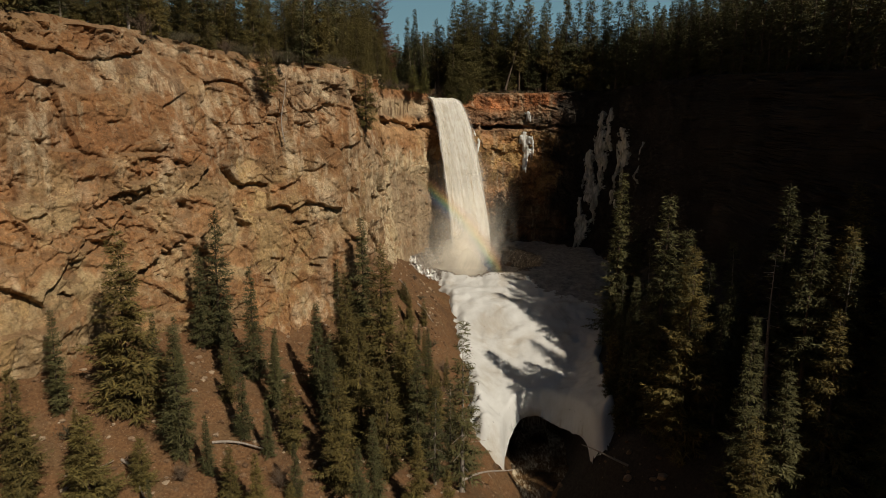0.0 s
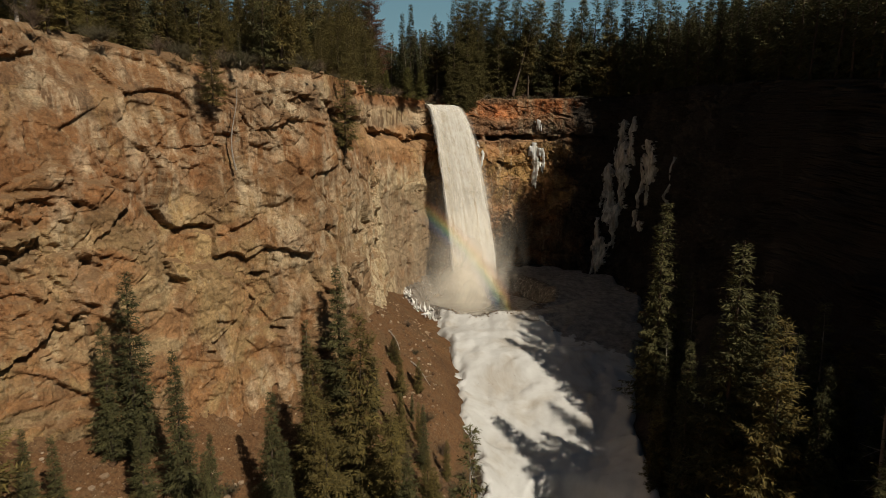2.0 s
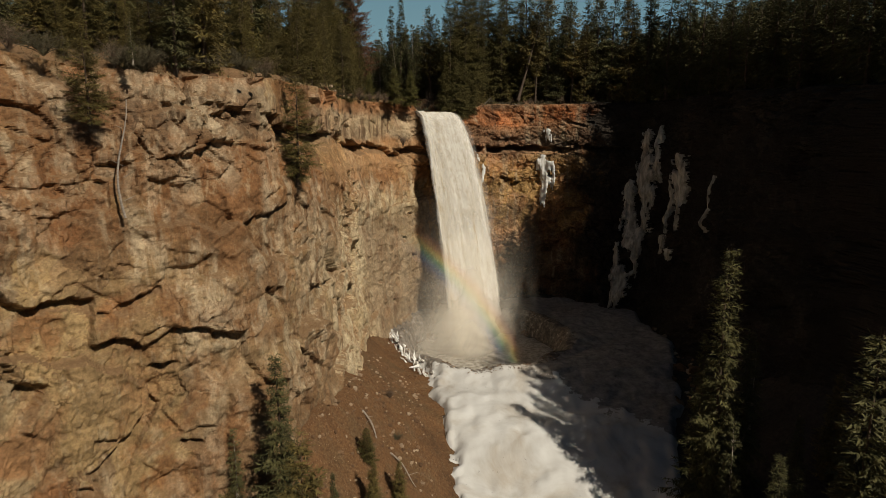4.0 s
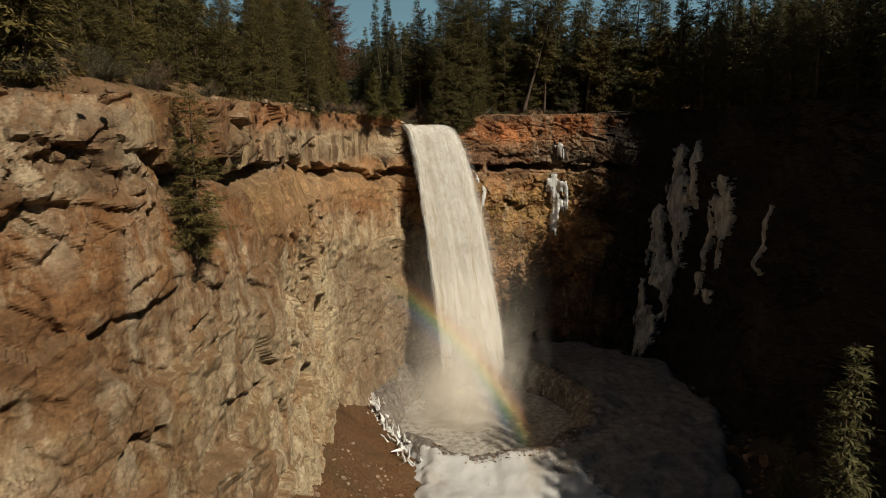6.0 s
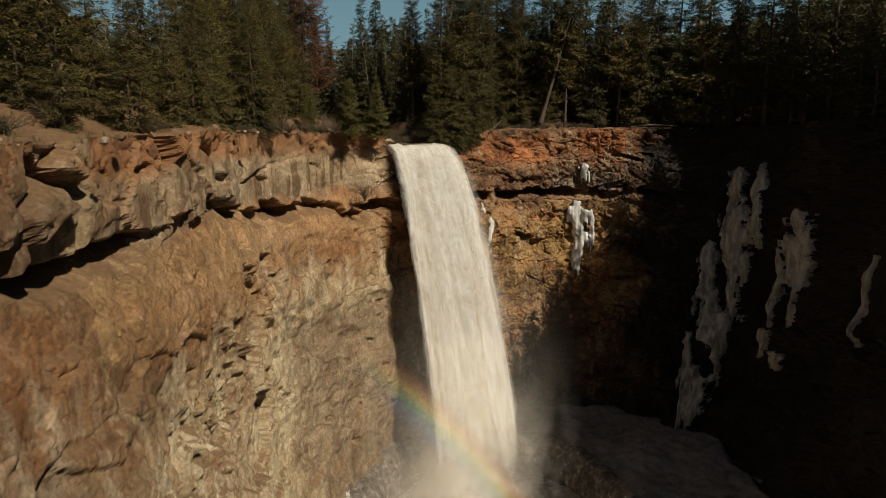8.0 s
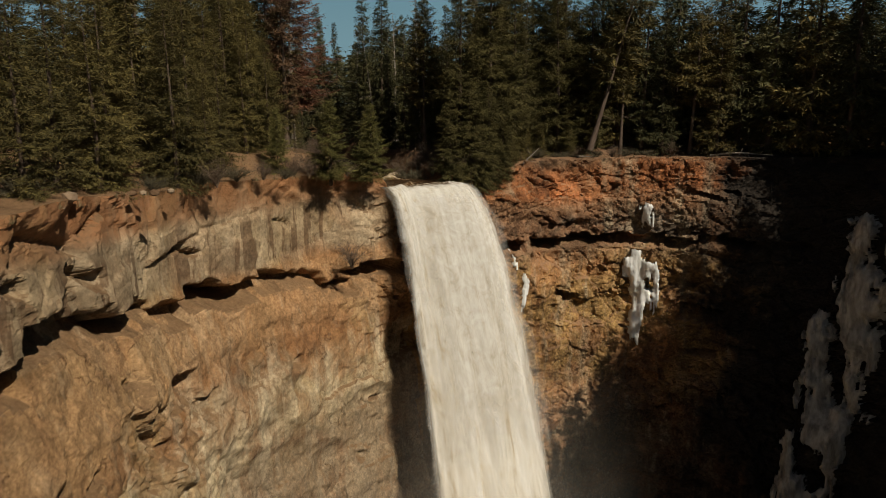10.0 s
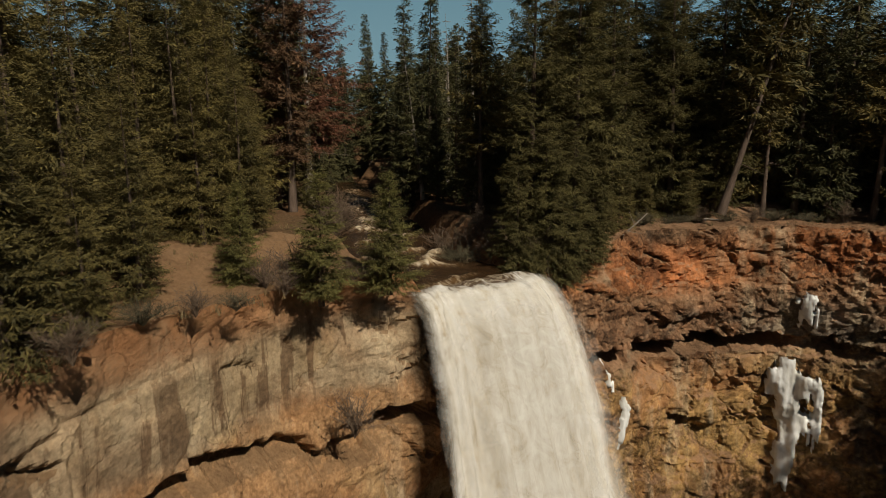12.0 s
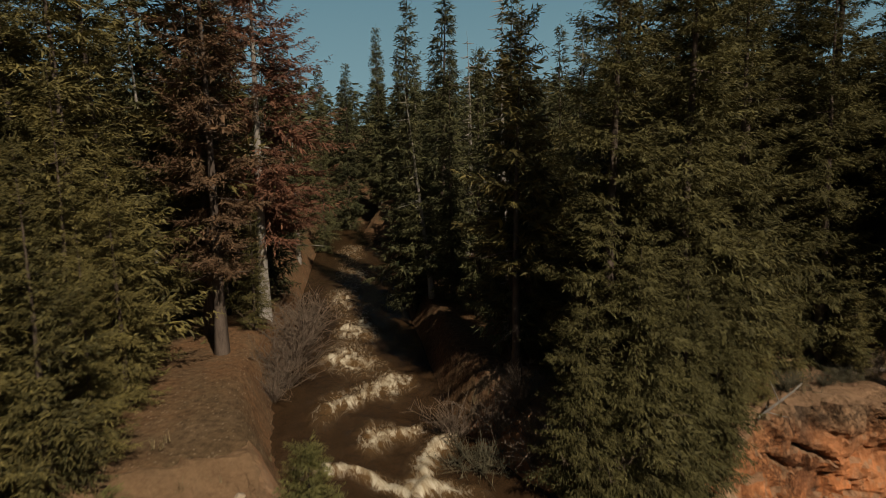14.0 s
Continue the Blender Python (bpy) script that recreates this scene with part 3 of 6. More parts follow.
def setback(x, y):
    return 6.5 + 6.0 * (1 - smooth(104, 116, np.ravel(y))) * (np.ravel(x) < 0)


def ground_height(x, y):
    x, y = np.ravel(x).astype(float), np.ravel(y).astype(float)
    inside = in_gorge(x, y)
    out, _ = off_line(x, y, EDGE)
    out = np.where(inside, -out, out)
    low = gorge_floor(x, y)
    high = plateau(x, y, np.maximum(out, 0)) - 0.15
    sb = setback(x, y)
    return low + (high - low) * np.clip((out - sb + 1.2) / 1.2, 0, 1)


def stand(x, y):
    """Height of the surface on which a thing stands: the plateau outside the walls, the gorge floor inside."""
    x, y = np.ravel(x).astype(float), np.ravel(y).astype(float)
    out, _ = off_line(x, y, EDGE)
    return np.where(in_gorge(x, y), gorge_floor(x, y), plateau(x, y, out))


def spread(lo, hi, step, far):
    inner = np.arange(lo, hi + step, step)
    ring = step * 1.32 ** np.arange(1, 60)
    ring = np.cumsum(ring)
    ring = ring[ring < far]
    return np.concatenate([lo - ring[::-1], inner, hi + ring])


gx, gy = spread(-66, 68, 0.75, 1900), spread(36, 232, 0.75, 1900)
GX, GY = np.meshgrid(gx, gy)
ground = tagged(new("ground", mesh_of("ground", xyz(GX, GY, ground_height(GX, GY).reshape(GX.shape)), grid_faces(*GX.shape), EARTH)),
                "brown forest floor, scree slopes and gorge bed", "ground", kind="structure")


# ---- gorge walls ----
def pockets(S, Z, cell, chance, wide, high, deep, seed, slant=0.5):
    """Hollows in a wall, each with a sharp roof above and a floor that runs out; depth at (S, Z)."""
    S, Z = S.ravel(), Z.ravel()
    i, j = np.floor(S / cell[0]).astype(np.int64), np.floor(Z / cell[1]).astype(np.int64)
    jag = fbm(xyz(S / 0.7, Z / 0.7, seed), 3, seed)
    out = np.zeros(len(S))
    for a in (-1, 0, 1):
        for b in (-1, 0, 1):
            x, y = i + a, j + b
            h = [hash01(x, y, 0 * x, seed + 50 * k) for k in range(7)]
            w, t = wide[0] + (wide[1] - wide[0]) * h[2], high[0] + (high[1] - high[0]) * h[3]
            ds = S - (x + h[0]) * cell[0]
            u = np.clip(np.abs(ds) / w + 0.25 * jag, 0, 1)
            v = ((y + h[1]) * cell[1] - Z + slant * (h[5] - 0.5) * 2 * ds + 0.22 * jag) / t
            inside = (h[4] < chance) & (v > 0) & (v < 1)
            d = np.where(inside, (deep[0] + (deep[1] - deep[0]) * h[6]) * np.sqrt(1 - u * u) * (1 - np.clip(v, 0, 1)) ** 0.7, 0)
            out = np.maximum(out, d)
    return out


def cliff_sheet():
    line = rounded(WALL, 4)
    seg = np.hypot(*np.diff(line, axis=0).T)
    s = np.concatenate([[0], np.cumsum(seg)])
    at = lambda px, py: s[np.argmin(np.hypot(line[:, 0] - px, line[:, 1] - py))]
    s_near, s_mid, s_far = at(-58, 52), at(50, 182), at(52, 130)
    cols = np.concatenate([np.arange(0, s_near, 2.5), np.arange(s_near, s_mid, 0.21), np.arange(s_mid, s_far, 0.6), np.arange(s_far, s[-1], 2.5)])
    px, py = np.interp(cols, s, line[:, 0]), np.interp(cols, s, line[:, 1])
    qx = lambda d: np.interp(cols + d, s, line[:, 0])
    qy = lambda d: np.interp(cols + d, s, line[:, 1])
    tx, ty = qx(2.5) - qx(-2.5), qy(2.5) - qy(-2.5)
    ln = np.hypot(tx, ty)
    nx, ny = ty / ln, -tx / ln
    lift = plateau(px - nx * 3, py - ny * 3, np.full(len(px), 3.0))
    foot = np.minimum(gorge_floor(px + nx, py + ny), gorge_floor(px + 5 * nx, py + 5 * ny)) - 5
    n_face, n_top = 300, 22
    v = np.linspace(0, 1, n_face)[:, None]
    Z = lift + (foot - lift) * v
    P = xyz(np.broadcast_to(px, Z.shape), np.broadcast_to(py, Z.shape), Z)
    warp = np.stack([fbm(P / 5, 3, 31), fbm(P / 5, 3, 41), fbm(P / 5, 3, 51)], -1)
    big, bgap = blocks((P + warp * 0.8) / (4.8, 4.8, 3.0), 3, 0.8)
    mid, gap = blocks((P + warp * 0.3) / (1.9, 1.9, 1.7), 7, 0.7)
    small, _ = blocks((P + warp * 0.4) / (0.75, 0.75, 0.65), 11, 0.7)
    slab, sgap = blocks((P + warp * 1.6) / (7.5, 7.5, 5.5), 37, 0.7)
    C = np.broadcast_to(cols, Z.shape)
    hollows = np.maximum(pockets(C, Z, (5.0, 3.2), 0.24, (0.4, 1.4), (0.3, 1.1), (0.5, 1.4), 301), pockets(C, Z, (13.0, 9.0), 0.22, (1.2, 3.2), (0.8, 2.4), (0.8, 2.4), 407, 0.45))
    tall, tgap = blocks((P + warp * 0.7) / (4.6, 4.6, 6.5), 23, 0.5)
    # the cap layer sinks towards the falls; its underside is broken block by block
    step, _ = blocks(np.stack([P[:, 0], P[:, 1], 0 * P[:, 2]], -1) / 3.3, 29, 0.0)
    sink = np.interp(cols, [at(-28, 97), at(-16, 105.5), at(-12, 120), at(-13.5, 152), at(-12.4, 167), at(-9, 175), at(-4, 183.5)], [2.0, 1.2, 0.0, 0.0, -2.2, -3.0, -4.0])
    Zc = Z - sink - (1.5 * step + 0.5 * fbm(P / 1.6, 3, 13)).reshape(Z.shape)
    hollow = (0.9 + 2.6 * smooth(-0.2, 0.45, fbm(P / (5, 5, 9), 2, 17))).reshape(Z.shape)
    prof_a = np.interp(Z, [-35, 0, 12, 19, 27, 33, 38, 42, 45, 48], [8, 6, 4, 2.7, 1, 0, -1.5, -3.5, -5.5, -7])
    prof_b = np.interp(Z, [-35, 0, 8, 20, 30, 35, 38, 40, 42, 48], [6, 2.5, 1.2, 0.2, 0, -0.7, -1.9, -2.4, -2.4, -2.7])
    prof_b = prof_b + np.interp(Zc, [38.8, 40.3, 40.65, 40.8, 42.0], [0.0, -1.0, -1.0, 0.35, 0.35]) * np.where(Zc < 40.75, hollow, 1.0)
    prof_c = np.interp(Z, [-35, 0, 10, 25, 33, 37, 40, 42.5, 44, 47, 49.5], [3, 1.5, 0.8, 0.3, 0, -0.4, -0.6, -0.5, -0.8, -0.6, -1.6])
    prof_c = prof_c + np.interp(Z - (0.8 * step + 0.4 * fbm(P / 1.6, 3, 14)).reshape(Z.shape), [36.3, 37.4, 37.8, 38.0, 40], [0, -1.2, -1.2, 0.3, 0.3]) * hollow * 0.8
    prof_d = np.interp(Z, [-35, 0, 8, 20, 35, 45, 52], [10, 6, 3, 1, 0, -1, -3])
    wa = 1 - smooth(at(-20, 101), at(-13, 112), cols)
    wc = smooth(at(-9, 175), at(-4, 183.5), cols)
    wd = smooth(at(33, 198), at(47, 190), cols)
    prof = prof_a * wa + prof_b * (1 - wa) * (1 - wc) + prof_c * wc * (1 - wd) + prof_d * wd
    bite = np.clip(fbm(P / (6, 6, 4), 3, 61) - 0.14, 0, 1)
    calm = np.broadcast_to(smooth(at(-13.8, 152), at(-13, 165), cols) * (1 - smooth(at(-5, 182), at(1, 188), cols)), Z.shape).ravel()
    east = np.broadcast_to(smooth(at(0, 187.6), at(9, 195), cols), Z.shape).ravel()
    rag = (0.3 + 0.8 * smooth(-0.05, 0.45, fbm(P / (14, 14, 8), 3, 71))) * (1 - 0.75 * calm)
    rag = np.maximum(rag, 0.36 * east)
    cap = (smooth(40.6, 41.0, Zc) * (1 - wa) * (1 - wc)).ravel()
    flute = np.abs(fbm(P / (3.4, 3.4, 16), 4, 77)) - 0.2
    lower = 1 - smooth(30, 37, P[:, 2])
    d = 2.0 * fbm(P / 13, 3, 81) + 0.45 * fbm(P / 4.5, 3, 91) + rag * (0.8 * mid + 0.3 * small) + 0.12 * small + (0.25 + 0.6 * rag) * big + 1.7 * (1 - 0.7 * calm) * (1 - east) * slab - 1.6 * bite - 0.6 * flute * lower * (1 - 0.6 * calm) + 0.18 * fbm(P / 0.8, 3, 99)
    d -= 0.35 * rag * (1 - smooth(0.0, 0.1, gap)) + 0.5 * (0.08 + rag) * (1 - smooth(0.0, 0.05, bgap)) + 0.12 * (1 - east) * (1 - smooth(0.0, 0.03, sgap))
    d = d * (1 - 0.7 * cap) + cap * ((1.3 - 0.75 * calm) * tall + (0.3 - 0.15 * calm) * mid - (0.5 - 0.25 * calm) * (1 - smooth(0, 0.05, tgap)))
    d = d.reshape(Z.shape) * (0.85 + 0.25 * wc)
    d *= 1 - 0.5 * smooth(31.5, 35, Z) * (1 - smooth(38.8, 40.2, Zc)) * (1 - wa) * (1 - wc)
    d *= 1 - 0.8 * np.exp(-((px - 0) ** 2 + (py - 187.5) ** 2) / 20.0) * smooth(40, 44, Z)
    off = prof + d - hollows.reshape(Z.shape) * (1 - 0.85 * wd) * smooth(0.0, 1.2, lift - Z) * (1 - wa * (1 - smooth(1.5, 8.0, lift - Z)))
    # steps that cross the grid aslant are eased a little down the sunlit face, so that edges run clean
    ease = 0.2 * (1 - wc)
    off[1:-1] = ease * off[:-2] + (1 - 2 * ease) * off[1:-1] + ease * off[2:]
    X, Y = px + nx * off, py + ny * off
    back = np.linspace(9.5, 0.25, n_top)[:, None] ** 1.0
    top_off = off[0] - back
    TX, TY = px + nx * top_off, py + ny * top_off
    TZ = plateau(TX, TY, np.clip(-np.broadcast_to(top_off, TX.shape).ravel(), 0, 99)).reshape(TX.shape)
    mixin = smooth(0, 2.2, back)
    TZ = lift + (TZ - lift) * mixin + (0.25 * fbm(xyz(TX / 1.3, TY / 1.3, 0), 4, 15) + 0.1).reshape(TX.shape) * smooth(0, 0.8, back) - 0.5 * smooth(8.0, 9.5, back)
    verts = np.stack([np.vstack([TX, X]), np.vstack([TY, Y]), np.vstack([TZ, Z])], -1)
    return cols, (px, py, nx, ny), verts, (0, at(-2.2, 185.4), at(44, 192.6), s[-1])


cols, foot_line, sheet, cuts = cliff_sheet()
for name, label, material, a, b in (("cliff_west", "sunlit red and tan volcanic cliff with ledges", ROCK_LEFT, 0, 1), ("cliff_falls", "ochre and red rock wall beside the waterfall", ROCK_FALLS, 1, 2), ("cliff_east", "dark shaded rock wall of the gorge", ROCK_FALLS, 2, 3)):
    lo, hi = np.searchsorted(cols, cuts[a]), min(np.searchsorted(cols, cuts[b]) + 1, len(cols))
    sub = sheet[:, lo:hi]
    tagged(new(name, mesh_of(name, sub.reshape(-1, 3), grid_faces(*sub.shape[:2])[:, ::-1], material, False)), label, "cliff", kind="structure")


# ---- far sky beyond the forest ----
def sky_backdrop(radius):
    n = Nodes("clear_sky")
    n.tree.nodes.remove(n.shader)
    z = n.add("SeparateXYZ", Vector=n.place()).outputs[2]
    col = n.ramp(n.math("MULTIPLY", z, 1 / 1000.0), (0.0, SKY_LOW), (1.0, SKY_HIGH))
    n.tree.links.new(n.add("Emission", Color=col, Strength=1.0).outputs[0], n.out.inputs[0])
    A, Z = np.meshgrid(np.radians(np.linspace(-65, 65, 40)), np.linspace(-60, 1000, 6))
    me = mesh_of("backdrop", xyz(radius * np.sin(A), radius * np.cos(A), Z), grid_faces(*A.shape), n.mat)
    return tagged(new("backdrop", me), "clear teal-blue sky beyond the forest", "sky", kind="structure")


sky_backdrop(2600.0)


# ---- snow and ice in the gorge ----
SNOW_TOP = []


def on_snow(px, py):
    """Height of the snow at points, from its grid."""
    x, y, Z = SNOW_TOP[0]
    i = np.clip(np.round((np.asarray(px) - x[0]) / 0.4).astype(int), 0, len(x) - 1)
    j = np.clip(np.round((np.asarray(py) - y[0]) / 0.4).astype(int), 0, len(y) - 1)
    return Z[j, i]


def snow_field():
    x, y = np.arange(-12, 48, 0.4), np.arange(88, 196, 0.4)
    X, Y = np.meshgrid(x, y)
    wob = 1.6 * fbm(xyz(X / 5, Y / 5, 3), 4, 21).reshape(X.shape)
    left = np.interp(Y, [88, 97, 105, 115, 134, 152, 160, 166, 172, 178, 184, 196], [6.2, 5.2, 3.8, 2.8, 1.0, -2.4, -5.5, -9.0, -12.0, -9.0, -5.0, 3])
    right = np.interp(Y, [88, 101, 112, 118, 140, 165, 185, 196], [28, 29.5, 30.5, 31, 39, 46, 45, 34])
    front_edge = smooth(0, 4.5, Y + wob * 0.35 - np.interp(X, [4, 9, 12, 23, 26, 30], [95, 94, 95, 95, 93, 97]))
    ragged = (1.3 * fbm(xyz(X / 1.1, Y / 1.1, 5), 3, 29)).reshape(X.shape)
    mask = smooth(-0.3, 2.6, X - left + wob + ragged) * smooth(-0.3, 1.6, right - X + wob) * front_edge
    hole = np.hypot((X - 17.2) / 7.2, (Y - 95.5) / 12.0) + 0.03 * wob
    rim = (hole > 0.9) & (hole < 1.0)
    X, Y = np.where(rim, 17.2 + (X - 17.2) / hole, X), np.where(rim, 95.5 + (Y - 95.5) / hole, Y)
    mask = mask * (0.35 + 0.65 * smooth(1.0, 1.12, hole))
    pool = np.hypot((X - 9.5) / 15.5, (Y - 168.5) / 17.0) + 0.07 * wob
    g = (gorge_floor(X, Y) + stream_bed(X, Y)).reshape(X.shape)
    bowl = 6 * (1 - smooth(0.55, 1.0, np.hypot((X - 9.5) / 18.0, (Y - 168.5) / 19.5)))
    body = 1.2 + 0.22 * fbm(xyz(X / 9, Y / 9, 0), 3, 27).reshape(X.shape) + 0.07 * fbm(xyz(X / 1.3, Y / 1.3, 0), 3, 28).reshape(X.shape)
    body = body + 0.5 * smooth(0.8, 1.1, pool) * (1 - smooth(1.1, 1.35, pool))
    mask = mask * smooth(0.84, 1.08, pool)
    front = 3.0 * (1 - smooth(104, 118, Y))
    Z = g + bowl * smooth(0.84, 1.02, pool) * 0.8 - 1.0 + (body + front + 1.0) * mask
    Z = Z - np.where(rim, 1.6, 0.0)
    faces = grid_faces(*X.shape)
    faces = faces[(hole.ravel()[faces] > 0.9).all(1) & (front_edge.ravel()[faces] > 0.04).all(1) & ((mask.ravel()[faces] > 0.004).any(1) | (Y.ravel()[faces] > 112).any(1))]
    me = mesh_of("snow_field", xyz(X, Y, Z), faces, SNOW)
    SNOW_TOP.append((x, y, Z))
    return tagged(new("snow_field", me), "old snow and ice filling the gorge below the falls", "snow", kind="stuff")


snow_field()


def water_sheet(name, x0, x1, y0, y1, z, label, material=RIVER):
    x, y = np.arange(x0, x1, 0.5), np.arange(y0, y1, 0.5)
    X, Y = np.meshgrid(x, y)
    Z = np.broadcast_to(z, X.shape) if np.isscalar(z) else z(X, Y)
    Z = Z + (0.35 * fbm(xyz(X / 1.8, Y / 1.8, 0), 4, 33)).reshape(X.shape)
    me = mesh_of(name, xyz(X, Y, Z), grid_faces(*X.shape), material)
    set_uv(me, np.stack([X.ravel(), Y.ravel()], -1))
    layer = me.attributes.new("foam", "FLOAT", "POINT")
    layer.data.foreach_set("value", np.clip(0.45 + 0.9 * fbm(xyz(X / 3, Y / 4, 1), 3, 35), 0, 1.2).astype(np.float32))
    return tagged(new(name, me), label, "water", kind="structure")


water_sheet("plunge_pool", -7, 26, 151, 188, -2.6, "white churned plunge pool under the falls", FOAM)
water_sheet("lower_stream", 9, 27, 60, 119, lambda X, Y: np.interp(Y, FLOOR_Y, FLOOR_Z) - stream_bed(X * 0 + 17.6, Y).reshape(X.shape) + 2.3, "brown foaming stream coming from under the snow")


def upper_river():
    """The stream bed's water: ripples, standing waves across the flow, and the foam that gathers on them."""
    n, k = 560, 90
    at = np.linspace(0, len(STREAM) - 1, n)
    line = np.stack([np.interp(at, np.arange(len(STREAM)), STREAM[:, q]) for q in range(3)], -1)
    for _ in range(110):
        line[1:-1] = 0.25 * line[:-2] + 0.5 * line[1:-1] + 0.25 * line[2:]
    t = np.gradient(line[:, :2], axis=0)
    t /= np.linalg.norm(t, axis=1)[:, None]
    turn = smooth(10, 60, np.arange(n))[:, None]
    t = np.array((-0.66, 0.75)) * (1 - turn) + t * turn
    t /= np.linalg.norm(t, axis=1)[:, None]
    w = np.linspace(-1, 1, k)
    half = np.interp(np.arange(n), [0, 45, 130, 240, n], [5.4, 5.6, 5.6, 4.8, 4.2])
    run = np.concatenate([[0], np.cumsum(np.hypot(*np.diff(line[:, :2], axis=0).T))])
    U, R = w * half[:, None], np.repeat(run[:, None], k, 1)
    X = line[:, 0][:, None] + t[:, 1][:, None] * U
    Y = line[:, 1][:, None] - t[:, 0][:, None] * U
    fall = smooth(0, 14, np.arange(n))[:, None]
    warp = (1.6 * fbm(xyz(U / 2.4, R / 3.5, 0), 3, 43)).reshape(U.shape)
    foam, wave = np.zeros(U.shape), np.zeros(U.shape)
    for r0, u0, skew, long, wide, amount in ((0.8, -1.6, 0.15, 0.8, 3.0, 0.6), (7.4, -0.6, -0.9, 0.9, 3.2, 1.0), (8.6, 2.4, 0.9, 1.0, 2.4, 1.0), (11.5, 1.4, 0.2, 1.1, 2.0, 0.9), (16.5, 0.6, 0.5, 1.6, 3.0, 0.85), (22, -0.4, -0.5, 2.4, 2.0, 0.7), (29, 0.2, 0.4, 4.0, 1.8, 0.75), (38, -0.6, 0.3, 4.5, 1.8, 0.75), (50, 0.2, -0.3, 5.0, 2.0, 0.6), (63, 0.0, 0.3, 6.0, 2.0, 0.5)):
        d = (R + warp - r0 - skew * (U - u0)) / long
        bell = np.exp(-d * d) * np.exp(-((U + 0.6 * warp - u0) / wide) ** 4)
        wave += 0.32 * amount * bell
        foam += amount * bell
    ripple = (0.16 * fbm(xyz(X / 0.9, Y / 0.9, 0), 4, 37) + 0.22 * fbm(xyz(X / 3, Y / 3, 0), 3, 39)).reshape(U.shape)
    Z = line[:, 2][:, None] + (wave + ripple * (0.6 + foam)) * fall
    me = mesh_of("river", xyz(X, Y, Z), grid_faces(n, k), RIVER)
    set_uv(me, np.stack([U.ravel(), R.ravel()], -1))
    layer = me.attributes.new("foam", "FLOAT", "POINT")
    layer.data.foreach_set("value", np.clip(foam, 0, 1.2).astype(np.float32).ravel())
    return tagged(new("river", me), "fast brown river with white rapids", "water", kind="structure")


upper_river()


# ---- the waterfall ----
def curtain(material, nu, nv, width, push, seed, last=3.12):
    u, tau = np.linspace(0, 1, nu), np.concatenate([np.linspace(-0.2, 0, 6)[:-1], np.linspace(0, last, nv)])
    U, T = np.meshgrid(u, tau)
    a, b = np.array((-5.4, 182.3)), np.array((3.6, 190.3))
    mid, half = (a + b) / 2, (b - a) / 2 * width
    wide = 1 + 0.05 * np.clip(T, 0, 3)
    L = U * 2 - 1
    speed = push * (0.8 + 0.25 * U)
    way = np.array((0.68, -0.73))
    delay = (0.12 + 0.5 * fbm(xyz(U * 4.5, seed, 0), 4, seed + 9)).reshape(U.shape)
    fall = np.clip(T - np.clip(delay, 0, 0.45) * (1 - smooth(0.4, 1.7, T)), 0, None)
    X = mid[0] + half[0] * L * wide + way[0] * speed * T
    Y = mid[1] + half[1] * L * wide + way[1] * speed * T
    Z = 45.3 - 4.9 * fall ** 2 + 0.0 * U
    P = xyz(U * 9, T * 0.9, seed)
    ripple = (1.3 * fbm(P, 4, seed) + 0.3 * fbm(xyz(U * 14, T * 3, seed), 4, seed + 5)).reshape(U.shape) * smooth(0, 0.9, T + 0.3)
    X, Y = X + way[0] * ripple * 0.8, Y + way[1] * ripple * 0.8
    Z = Z + 0.35 * fbm(xyz(U * 9, T * 4, seed), 3, seed + 21).reshape(U.shape) * (1 - smooth(0.1, 0.6, T)) - 0.25 * smooth(0.0, -0.2, T)
    me = mesh_of("water_curtain", xyz(X, Y, Z), grid_faces(*U.shape), material)
    set_uv(me, np.stack([U.ravel(), np.clip(T - np.clip(delay, 0, 0.45) * (1 - smooth(0.4, 1.7, T)) + 0.35, 0, 9).ravel() / (last + 0.35)], -1))
    return me


waterfall = thing("waterfall", (0, 0, 0), "tall cream-white waterfall plunging over a lava cliff", "waterfall")
piece("main_curtain", curtain(falls_material("white_falling_water", False), 90, 160, 1.0, 5.0, 2), waterfall)
piece("spray_veil", curtain(falls_material("thin_spray", True), 60, 110, 1.12, 5.7, 2, 2.4), waterfall)


def mist_sheet(cx, cy, cz, w, h, bend, material, parent):
    u, v = np.meshgrid(np.linspace(0, 1, 25), np.linspace(0, 1, 25))
    X = cx + (u - 0.5) * w
    Y = cy + bend * np.cos((u - 0.5) * 3.0) + 1.2 * fbm(xyz(u * 3, v * 3, cy), 2, 5).reshape(u.shape)
    Z = cz + v * h
    me = mesh_of("mist", xyz(X, Y, Z), grid_faces(25, 25), material)
    set_uv(me, np.stack([u.ravel(), v.ravel()], -1))
    return piece("mist", me, parent)


MIST = mist_material("drifting_spray", 0.62, (0.78, 0.72, 0.62))
spray = thing("spray_cloud", (0, 0, 0), "hanging spray at the foot of the falls", "mist", kind="stuff")
for cx, cy, cz, w, h, bend in ((7, 175, -4, 32, 36, -1), (6, 171, -4, 36, 27, -2), (5, 166, -4, 36, 18, -2)):
    mist_sheet(cx, cy, cz, w, h, bend, MIST, spray)


